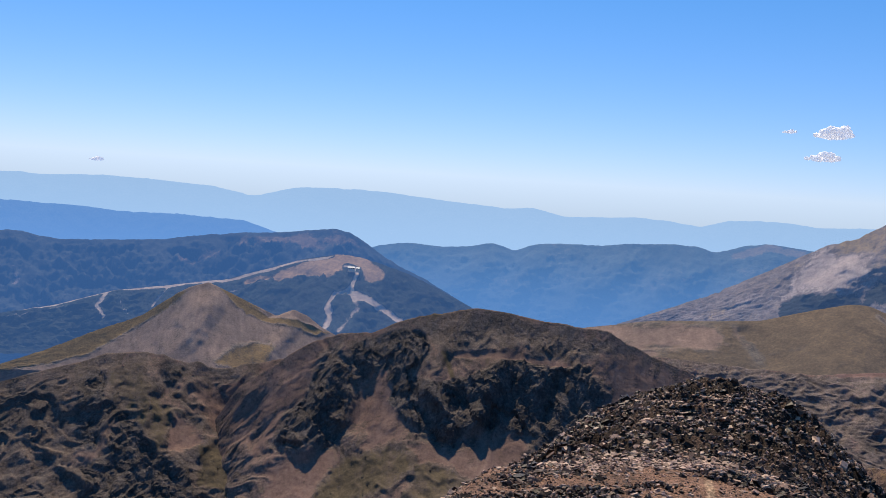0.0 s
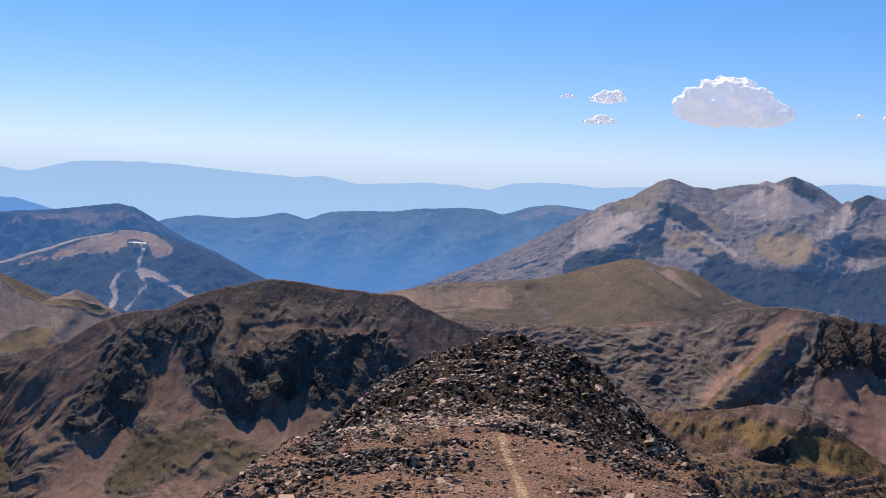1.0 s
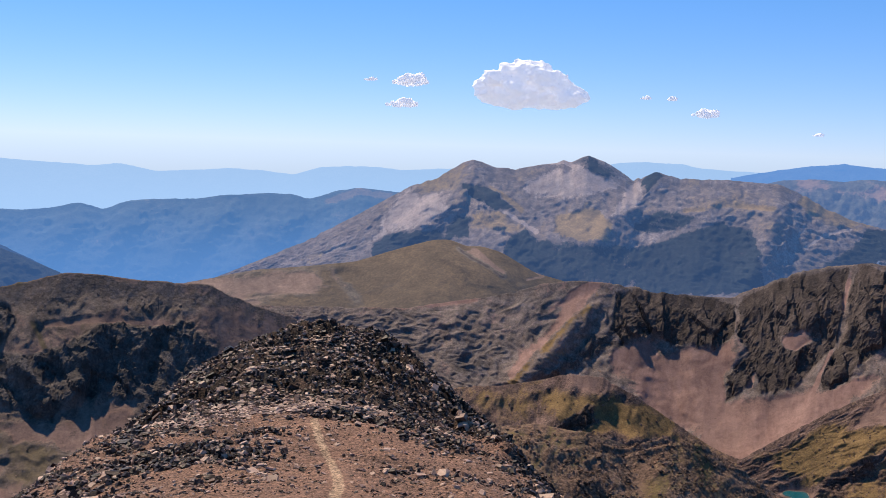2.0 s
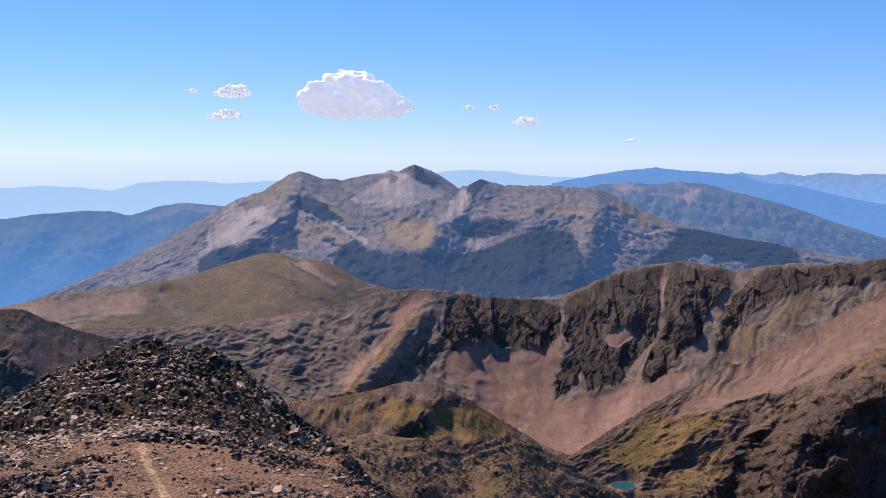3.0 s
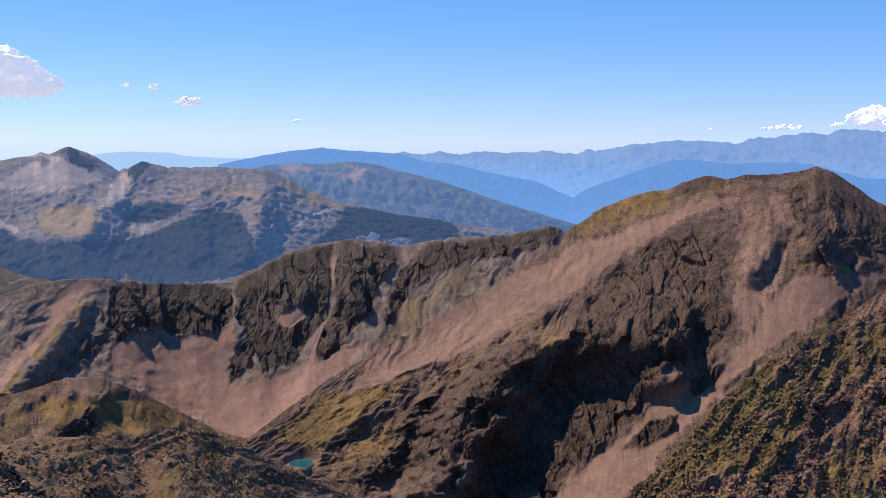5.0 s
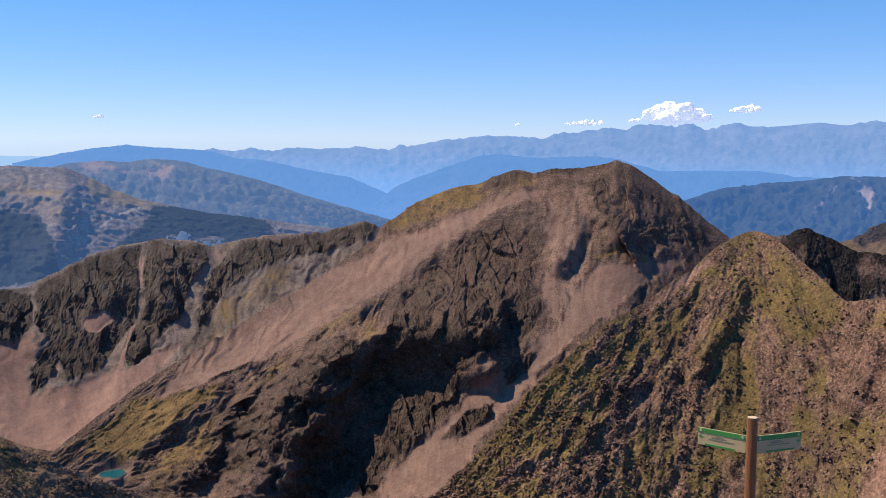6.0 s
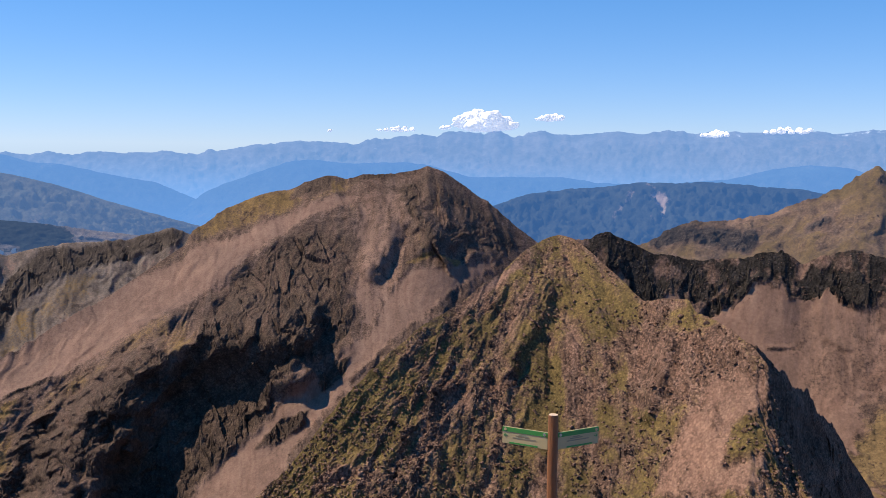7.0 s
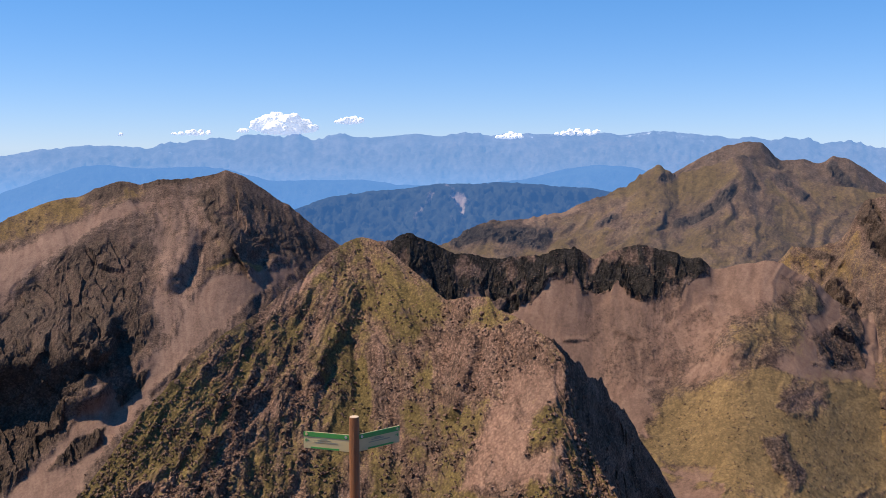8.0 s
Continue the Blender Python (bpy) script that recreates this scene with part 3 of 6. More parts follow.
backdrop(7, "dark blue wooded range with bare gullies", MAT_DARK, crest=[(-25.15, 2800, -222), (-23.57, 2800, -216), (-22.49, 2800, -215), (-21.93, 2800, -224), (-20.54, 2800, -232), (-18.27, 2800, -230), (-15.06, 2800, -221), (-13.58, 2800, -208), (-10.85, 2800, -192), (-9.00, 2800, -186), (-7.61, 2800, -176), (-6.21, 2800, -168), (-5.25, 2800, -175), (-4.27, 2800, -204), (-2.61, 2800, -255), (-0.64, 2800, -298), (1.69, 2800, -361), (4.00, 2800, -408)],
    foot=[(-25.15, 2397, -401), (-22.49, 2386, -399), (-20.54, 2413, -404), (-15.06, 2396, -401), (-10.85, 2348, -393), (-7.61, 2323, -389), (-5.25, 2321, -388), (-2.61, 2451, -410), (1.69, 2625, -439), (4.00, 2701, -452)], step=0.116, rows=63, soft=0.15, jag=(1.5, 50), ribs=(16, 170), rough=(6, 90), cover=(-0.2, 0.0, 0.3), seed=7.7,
    forms=[(50, 1.5, [(-6.21, -3.42), (-7.07, -4.90), (-8.81, -7.19)]),
             (30, 1.5, [(-15.06, -4.51), (-16.17, -6.27)]),
             (30, 1.5, [(-21.93, -4.58), (-21.84, -7.05)])],
    strokes=[("scree", 0.5, 0.6, [(-22.97, -6.20), (-22.66, -7.22)]),
             ("scree", 0.45, 0.7, [(-20.43, -6.12), (-20.17, -7.01)]),
             ("scree", 0.4, 0.5, [(-17.26, -6.62), (-17.08, -6.91)]),
             ("turf", 0.7, 0.7, [(-11.14, -4.34), (-7.11, -4.11), (-4.90, -4.13)]),
             ("turf", 0.5, 0.4, [(-14.41, -5.59), (-12.61, -5.35)])])
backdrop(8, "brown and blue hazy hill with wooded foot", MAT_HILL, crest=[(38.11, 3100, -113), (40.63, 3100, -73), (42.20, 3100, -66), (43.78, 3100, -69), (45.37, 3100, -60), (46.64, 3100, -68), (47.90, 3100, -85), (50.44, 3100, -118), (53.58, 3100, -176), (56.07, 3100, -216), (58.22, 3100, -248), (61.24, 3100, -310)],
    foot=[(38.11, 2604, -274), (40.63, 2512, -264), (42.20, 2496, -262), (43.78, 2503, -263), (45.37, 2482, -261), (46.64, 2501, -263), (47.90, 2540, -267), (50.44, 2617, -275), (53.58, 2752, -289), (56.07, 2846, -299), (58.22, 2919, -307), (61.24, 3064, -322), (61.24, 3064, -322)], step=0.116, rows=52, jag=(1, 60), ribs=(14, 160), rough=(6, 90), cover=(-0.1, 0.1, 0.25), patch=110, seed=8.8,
    strokes=[("turf", 0.7, 0.6, [(41.89, -1.60), (43.79, -2.07), (45.69, -1.90)]),
             ("scree", 0.4, 0.4, [(42.52, -2.07), (44.42, -2.22)])])
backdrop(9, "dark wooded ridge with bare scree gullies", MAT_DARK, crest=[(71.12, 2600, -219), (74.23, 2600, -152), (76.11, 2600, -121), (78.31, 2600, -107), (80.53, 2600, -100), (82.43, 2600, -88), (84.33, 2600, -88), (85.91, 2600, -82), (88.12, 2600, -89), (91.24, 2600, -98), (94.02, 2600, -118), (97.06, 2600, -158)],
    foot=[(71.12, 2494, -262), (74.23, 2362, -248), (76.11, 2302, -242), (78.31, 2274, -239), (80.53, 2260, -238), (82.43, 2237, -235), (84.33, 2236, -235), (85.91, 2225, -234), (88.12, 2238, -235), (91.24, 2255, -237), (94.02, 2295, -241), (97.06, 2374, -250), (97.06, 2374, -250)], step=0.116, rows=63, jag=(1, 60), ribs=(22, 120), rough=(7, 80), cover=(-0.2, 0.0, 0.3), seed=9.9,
    strokes=[("scree", 0.35, 0.5, [(82.84, -2.20), (83.54, -3.30), (83.71, -4.10)]),
             ("scree", 0.7, 0.4, [(82.95, -2.2), (83.3, -3.2), (83.2, -4.2)]),
             ("scree", 0.5, 0.45, [(83.6, -2.9), (84.6, -4.0)]),
             ("scree", 0.4, 0.7, [(81.96, -2.67), (81.00, -4.10)])])
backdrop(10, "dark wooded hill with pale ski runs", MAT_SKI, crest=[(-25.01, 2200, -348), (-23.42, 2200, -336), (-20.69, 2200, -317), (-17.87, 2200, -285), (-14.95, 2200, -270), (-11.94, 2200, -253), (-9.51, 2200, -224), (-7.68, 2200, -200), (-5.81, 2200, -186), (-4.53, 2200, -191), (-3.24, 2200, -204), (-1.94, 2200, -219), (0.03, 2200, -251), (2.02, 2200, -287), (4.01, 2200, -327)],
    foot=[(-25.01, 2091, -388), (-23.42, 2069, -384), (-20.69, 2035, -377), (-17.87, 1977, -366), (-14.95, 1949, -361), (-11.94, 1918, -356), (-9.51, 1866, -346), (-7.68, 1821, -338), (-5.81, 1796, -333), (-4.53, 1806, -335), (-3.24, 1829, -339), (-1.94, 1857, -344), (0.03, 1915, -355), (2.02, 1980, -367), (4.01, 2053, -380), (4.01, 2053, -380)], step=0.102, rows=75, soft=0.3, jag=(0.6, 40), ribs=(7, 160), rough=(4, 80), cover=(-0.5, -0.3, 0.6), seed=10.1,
    forms=[(40, 1.8, [(-5.81, -4.82), (-4.41, -6.96), (-4.91, -9.19)]),
             (-20, 1.2, [(-7.60, -6.50), (-8.74, -8.44)])],
    strokes=[('scree', 0.18, 1.6, [(-23.96, -8.72), (-20.69, -8.12), (-18.16, -7.34), (-14.94, -7.05), (-11.33, -6.47), (-8.29, -5.44), (-6.11, -5.0)]),
             ('scree', 0.26, 1.4, [(-18.1, -7.34), (-18.65, -8.17), (-18.33, -8.76)]),
             ('scree', 0.16, 1.0, [(-17.72, -7.54), (-17.09, -8.58)]),
             ('scree', 0.13, 1.0, [(-23.68, -9.18), (-21.79, -8.58), (-20.13, -8.2)]),
             ('scree', 0.16, 1.2, [(-14.94, -7.05), (-15.5, -7.77), (-15.78, -8.24)]),
             ('turf', 0.98, 1.6, [(-7.5, -5.61), (-5.79, -5.14), (-4.52, -5.25), (-3.79, -5.71)]),
             ('turf', 0.45, 1.0, [(-10.71, -6.66), (-8.88, -6.1), (-7.03, -5.52)]),
             ('turf', 0.33, 1.0, [(-9.17, -6.39), (-7.01, -5.84)]),
             ('scree', 0.21, 2.0, [(-5.45, -5.56), (-4.68, -5.7), (-4.78, -6.09), (-4.94, -6.67)]),
             ('scree', 0.26, 1.6, [(-5.12, -6.81), (-5.98, -7.17), (-6.15, -7.53), (-6.18, -8.19)]),
             ('scree', 0.39, 1.3, [(-6.18, -8.06), (-6.3, -9.26)]),
             ('scree', 0.39, 1.2, [(-4.85, -6.98), (-4.61, -7.76), (-5.2, -8.58), (-5.54, -9.29)]),
             ('scree', 0.34, 2.0, [(-5.11, -6.87), (-4.07, -7.25), (-2.15, -8.4)]),
             ('scree', 0.13, 1.0, [(-11.9, -7.33), (-10.39, -6.8), (-9.48, -6.44)])])
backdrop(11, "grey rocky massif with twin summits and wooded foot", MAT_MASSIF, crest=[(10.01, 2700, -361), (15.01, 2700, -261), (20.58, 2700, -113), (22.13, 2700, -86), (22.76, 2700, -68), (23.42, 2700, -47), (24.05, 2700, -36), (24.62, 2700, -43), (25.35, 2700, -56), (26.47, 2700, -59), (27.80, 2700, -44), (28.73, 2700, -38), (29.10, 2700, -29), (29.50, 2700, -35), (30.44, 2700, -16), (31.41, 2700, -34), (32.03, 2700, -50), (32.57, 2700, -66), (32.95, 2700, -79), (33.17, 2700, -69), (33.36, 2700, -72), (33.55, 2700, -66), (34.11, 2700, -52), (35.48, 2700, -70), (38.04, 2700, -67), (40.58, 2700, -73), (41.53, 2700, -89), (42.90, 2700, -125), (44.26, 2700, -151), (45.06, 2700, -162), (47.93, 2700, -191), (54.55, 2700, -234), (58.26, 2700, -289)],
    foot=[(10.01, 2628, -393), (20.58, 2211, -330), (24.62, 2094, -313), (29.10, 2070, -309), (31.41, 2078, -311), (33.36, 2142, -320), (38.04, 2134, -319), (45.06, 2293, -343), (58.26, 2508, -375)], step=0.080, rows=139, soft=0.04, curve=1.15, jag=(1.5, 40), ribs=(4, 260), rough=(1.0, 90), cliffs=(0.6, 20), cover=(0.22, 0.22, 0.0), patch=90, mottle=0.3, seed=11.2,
    forms=[(60, 1.3, [(23.55, -2.22), (22.64, -3.29), (20.54, -5.11)]),
             (-25, 1.8, [(27.51, -2.06), (29.06, -3.93)]),
             (40, 1.0, [(34.08, -1.17), (32.51, -2.98), (31.25, -4.88)]),
             (-14, 1.2, [(36.31, -2.95), (37.61, -5.16)]),
             (55, 1.0, [(24.90, -2.99), (26.26, -4.55), (29.36, -7.08)]),
             (40, 1.1, [(40.74, -1.80), (40.14, -4.50), (39.53, -6.41)]),
             (-10, 0.9, [(22.03, -4.52), (23.20, -6.07)])],
    strokes=[('scree', 0.2, 1.4, [(24.98, -3.01), (26.24, -3.8), (27.82, -4.74)]),
             ('turf', 0.2, 0.8, [(29.1, -5.62), (31.65, -5.98)]),
             ('turf', 0.2, 0.8, [(35.75, -3.22), (38.26, -2.77), (40.46, -2.92)]),
             ('turf', 0.2, 0.9, [(24.98, -2.23), (26.87, -3.48)]),
             ('scree', 0.2, 1.0, [(26.23, -0.65), (29.38, -0.77), (31.93, -2.01)]),
             ('turf', 0.12, 1.5, [(48.72, -4.45), (50.15, -4.59)]),
             ('scree', 0.15, 0.8, [(41.45, -5.47), (42.96, -4.18), (44.77, -3.51)]),
             ('turf', 0.15, 0.9, [(29.42, -6.31), (32.62, -6.92)]),
             ('turf', 0.25, 0.6, [(18.54, -2.26), (21.27, -1.16)])],
    areas=[('turf', 0.55, 0.4, 0, [(20.57, -2.23), (22.41, -1.35), (23.64, -0.97), (23.72, -2.23), (22.5, -2.92), (20.61, -3.02)]),
             ('scree', 0.8, 0.4, 0, [(19.08, -4.05), (20.59, -2.7), (22.5, -2.92), (22.56, -3.87), (20.71, -4.92), (18.82, -5.33)]),
             ('scree', 0.8, 0.25, 0, [(27.12, -1.88), (28.6, -1.18), (31.02, -1.21), (32.26, -1.9), (31.4, -2.41), (29.31, -2.69), (27.47, -2.65)]),
             ('scree', 0.85, 0.2, 0, [(31.84, -3.55), (32.78, -1.78), (33.46, -1.53), (33.28, -2.97), (32.44, -3.64)]),
             ('scree', 0.6, 0.3, 0, [(33.32, -4.43), (34.75, -4.02), (34.53, -4.95), (33.67, -5.17)]),
             ('turf', 0.95, 0.2, 0, [(28.53, -4.76), (28.92, -3.65), (30.87, -3.37), (31.87, -3.92), (31.73, -5.01), (30.07, -4.97)]),
             ('turf', 0.6, 0.3, 0, [(23.81, -3.8), (25.67, -3.53), (27.28, -4.38), (26.38, -4.9), (24.17, -4.56)]),
             ('turf', 0.5, 0.3, 0, [(28.9, -5.68), (31.62, -5.48), (33.44, -5.95), (33.21, -6.89), (30.83, -7.08), (28.65, -6.47)]),
             ('turf', 0.4, 0.4, 0, [(35.78, -2.44), (40.4, -1.99), (40.46, -2.71), (36.41, -3.15)]),
             ('cliff', 0.85, 0.15, 14, [(23.46, -2.18), (24.97, -2.22), (26.54, -3.51), (25.43, -3.58), (24.13, -2.9)]),
             ('cliff', 0.7, 0.2, 10, [(29.63, -0.73), (30.52, -0.46), (32.07, -1.39), (31.49, -1.64), (30.27, -1.25)]),
             ('cliff', 0.85, 0.15, 12, [(33.35, -1.53), (34.1, -1.1), (34.62, -1.46), (33.76, -2.33)]),
             ('cliff', 0.75, 0.25, 12, [(33.23, -3.98), (34.12, -3.31), (35.85, -3.28), (36.45, -3.75), (35.36, -4.34), (33.91, -4.45)]),
             ('wood', 0.9, 0.25, 0, [(18.52, -5.67), (19.45, -5.05), (22.29, -4.77), (22.65, -5.44), (20.78, -6.18), (18.57, -6.62)]),
             ('wood', 0.85, 0.3, 0, [(22.44, -4.66), (23.34, -3.82), (23.98, -3.95), (24.2, -5.04), (22.64, -5.38)]),
             ('wood', 0.95, 0.3, 0, [(25.82, -5.88), (26.38, -4.9), (27.14, -4.6), (28.58, -5.39), (30.18, -6.51), (31.45, -7.34), (29.06, -8.0), (27.16, -7.36)]),
             ('wood', 0.75, 0.35, 0, [(28.57, -5.23), (31.89, -5.15), (33.39, -5.34), (33.25, -7.5), (30.27, -7.75), (29.57, -6.56)]),
             ('wood', 0.97, 0.25, 0, [(33.11, -5.52), (35.93, -4.39), (37.85, -3.64), (39.26, -3.98), (39.92, -5.39), (40.36, -7.4), (33.3, -8.1)]),
             ('turf', 0.8, 0.4, 0, [(41.35, -1.56), (43.51, -1.99), (45.97, -3.33), (44.47, -3.58), (42.31, -2.95)]),
             ('wood', 0.95, 0.3, 0, [(41.8, -7.03), (43.91, -5.09), (45.23, -3.56), (48.06, -3.42), (51.0, -4.53), (52.17, -5.38), (51.63, -6.01), (48.13, -5.56), (45.14, -5.51)]),
             ('scree', 0.5, 0.3, 0, [(40.53, -5.81), (41.4, -3.59), (42.33, -3.41), (41.77, -5.78)])],
    scarps=[(22.5, 1.8, 1.0, [(34.07, -1.19), (33.21, -2.78), (32.59, -4.69)]),
             (22.5, 2, 1.4, [(36.99, -1.94), (36.71, -3.68), (36.9, -5.58)]),
             (22.5, 2, 1.4, [(41.67, -1.87), (40.78, -3.6), (40.22, -6.13)]),
             (15.0, 1.5, 1.0, [(22.18, -3.18), (23.73, -4.75), (26.88, -6.64)])])

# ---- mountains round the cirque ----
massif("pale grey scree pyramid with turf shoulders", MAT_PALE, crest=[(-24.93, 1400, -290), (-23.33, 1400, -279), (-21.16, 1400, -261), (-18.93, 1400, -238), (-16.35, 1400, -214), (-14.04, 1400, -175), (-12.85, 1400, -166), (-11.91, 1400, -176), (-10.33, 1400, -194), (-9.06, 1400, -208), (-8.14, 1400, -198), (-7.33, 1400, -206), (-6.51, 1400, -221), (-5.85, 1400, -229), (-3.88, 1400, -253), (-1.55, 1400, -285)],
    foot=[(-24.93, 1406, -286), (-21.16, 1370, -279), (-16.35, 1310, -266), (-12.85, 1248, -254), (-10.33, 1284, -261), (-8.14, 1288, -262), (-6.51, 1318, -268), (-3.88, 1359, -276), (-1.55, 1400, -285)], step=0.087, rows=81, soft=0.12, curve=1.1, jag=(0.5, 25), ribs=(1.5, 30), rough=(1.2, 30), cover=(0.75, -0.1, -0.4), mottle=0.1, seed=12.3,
    forms=[(18, 1.4, [(-12.85, -6.78), (-13.36, -8.62), (-14.75, -11.10)]),
             (12, 1.0, [(-8.14, -8.04), (-8.69, -9.38), (-9.54, -10.96)])],
    strokes=[],
    areas=[('turf', 0.9, 0.2, 0, [(-24.41, -11.28), (-20.06, -9.83), (-17.81, -8.75), (-16.09, -7.95), (-14.03, -7.36), (-15.18, -8.38), (-17.19, -9.64), (-18.88, -10.71), (-21.13, -11.22), (-24.39, -11.93)]),
             ('turf', 0.95, 0.15, 0, [(-12.39, -6.8), (-10.65, -7.75), (-8.73, -8.7), (-6.02, -9.19), (-6.8, -9.42), (-9.34, -8.85), (-11.25, -7.99)]),
             ('turf', 0.7, 0.3, 0, [(-12.32, -11.05), (-10.84, -9.93), (-8.96, -10.08), (-9.22, -11.02), (-11.06, -11.54)])])
massif("smooth brown grassy hill", MAT_HEATH, crest=[(5.68, 1600, -252), (8.14, 1600, -224), (10.01, 1600, -214), (11.89, 1600, -203), (14.44, 1600, -197), (17.62, 1600, -187), (20.13, 1600, -164), (22.01, 1600, -149), (22.95, 1600, -148), (23.93, 1600, -159), (24.55, 1600, -156), (25.82, 1600, -165), (27.76, 1600, -196), (29.32, 1600, -206), (31.82, 1600, -232)],
    foot=[(5.68, 1573, -263), (8.14, 1524, -255), (10.01, 1505, -252), (11.89, 1487, -249), (14.44, 1477, -247), (17.62, 1459, -244), (20.13, 1418, -237), (22.01, 1392, -233), (22.95, 1390, -232), (23.93, 1410, -236), (24.55, 1404, -235), (25.82, 1420, -238), (27.76, 1475, -247), (29.32, 1493, -250), (31.82, 1537, -257), (31.82, 1537, -257)], step=0.102, rows=69, soft=0.4, curve=1.0, jag=(0.2, 30), ribs=(1.5, 60), rough=(0.6, 60), cover=(0.1, 0.8, -0.3), seed=13.4,
    forms=[(20, 1.5, [(22.64, -5.28), (24.32, -6.92), (26.58, -8.03)]),
             (-12, 1.2, [(17.01, -7.33), (18.35, -8.53)])],
    strokes=[("scree", 1.3, 1.0, [(8.78, -8.43), (11.92, -7.86), (15.12, -8.05)]),
             ("scree", 0.25, 0.9, [(24.25, -5.82), (25.90, -7.13)]),
             ("scree", 0.1, 2.5, [(27.32, -7.41), (28.23, -7.12), (27.81, -6.87)]),
             ("cliff", 0.22, 0.9, [(23.36, -5.83), (24.71, -6.56), (25.93, -7.35)]),
             ("scree", 0.2, 0.8, [(23.96, -5.93), (25.63, -6.88)]),
             ("scree", 0.5, 0.5, [(16.37, -7.36), (17.71, -8.56)])])
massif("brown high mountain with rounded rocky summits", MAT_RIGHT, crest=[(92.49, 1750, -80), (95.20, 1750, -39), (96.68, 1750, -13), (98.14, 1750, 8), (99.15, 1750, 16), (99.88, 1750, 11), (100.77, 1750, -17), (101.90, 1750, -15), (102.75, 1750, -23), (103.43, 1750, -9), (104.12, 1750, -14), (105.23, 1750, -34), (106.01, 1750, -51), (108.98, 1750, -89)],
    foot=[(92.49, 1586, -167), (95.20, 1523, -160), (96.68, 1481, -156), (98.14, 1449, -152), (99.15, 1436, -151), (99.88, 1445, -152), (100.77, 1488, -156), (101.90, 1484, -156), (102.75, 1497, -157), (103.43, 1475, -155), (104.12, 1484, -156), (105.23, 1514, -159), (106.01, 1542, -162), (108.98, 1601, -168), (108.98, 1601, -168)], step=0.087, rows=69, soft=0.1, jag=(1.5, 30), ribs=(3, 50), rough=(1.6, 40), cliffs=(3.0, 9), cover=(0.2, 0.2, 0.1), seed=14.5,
    forms=[(18.0, 0.9, [(99.15, 0.5), (98.47, -1.02)])], strokes=[("cliff", 0.5, 1.0, [(103.31, -0.98), (104.18, -2.00)]),
             ("cliff", 0.3, 0.7, [(100.18, 0.05), (100.77, -0.70)])])
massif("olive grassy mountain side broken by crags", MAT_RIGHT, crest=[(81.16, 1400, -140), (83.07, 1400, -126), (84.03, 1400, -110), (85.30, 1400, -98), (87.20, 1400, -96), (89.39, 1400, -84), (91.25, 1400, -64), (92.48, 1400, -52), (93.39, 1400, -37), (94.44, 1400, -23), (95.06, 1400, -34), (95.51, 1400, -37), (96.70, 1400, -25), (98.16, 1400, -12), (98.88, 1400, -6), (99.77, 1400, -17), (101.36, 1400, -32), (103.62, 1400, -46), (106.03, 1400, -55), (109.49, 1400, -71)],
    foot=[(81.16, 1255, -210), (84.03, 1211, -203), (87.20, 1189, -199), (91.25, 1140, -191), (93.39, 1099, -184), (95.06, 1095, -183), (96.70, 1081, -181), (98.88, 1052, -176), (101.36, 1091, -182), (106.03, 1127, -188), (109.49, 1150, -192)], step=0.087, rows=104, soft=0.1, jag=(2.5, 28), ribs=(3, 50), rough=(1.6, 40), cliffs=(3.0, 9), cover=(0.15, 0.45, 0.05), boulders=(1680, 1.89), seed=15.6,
    forms=[(13.750000000000002, 1.0, [(94.44, -0.95), (93.11, -2.92), (91.29, -4.82)]),
             (13.750000000000002, 1.0, [(98.74, -0.32), (98.22, -2.54), (96.79, -4.71)]),
             (-11.0, 0.8, [(96.42, -1.95), (94.98, -4.75)])],
    strokes=[("cliff", 0.8, 1.4, [(83.39, -5.05), (85.30, -4.57), (88.16, -5.02)]),
             ("cliff", 0.5, 0.9, [(95.57, -4.12), (97.35, -3.17), (98.50, -2.08)]),
             ("cliff", 0.6, 1.0, [(98.89, -0.56), (99.52, -1.92)]),
             ("cliff", 0.5, 0.9, [(100.79, -1.30), (101.97, -2.48)]),
             ("cliff", 0.4, 0.7, [(91.28, -4.19), (92.20, -3.71)]),
             ("scree", 0.4, 0.7, [(87.20, -3.98), (90.02, -3.33)]),
             ("cliff", 0.4, 0.7, [(95.21, -1.35), (94.62, -1.97)])])
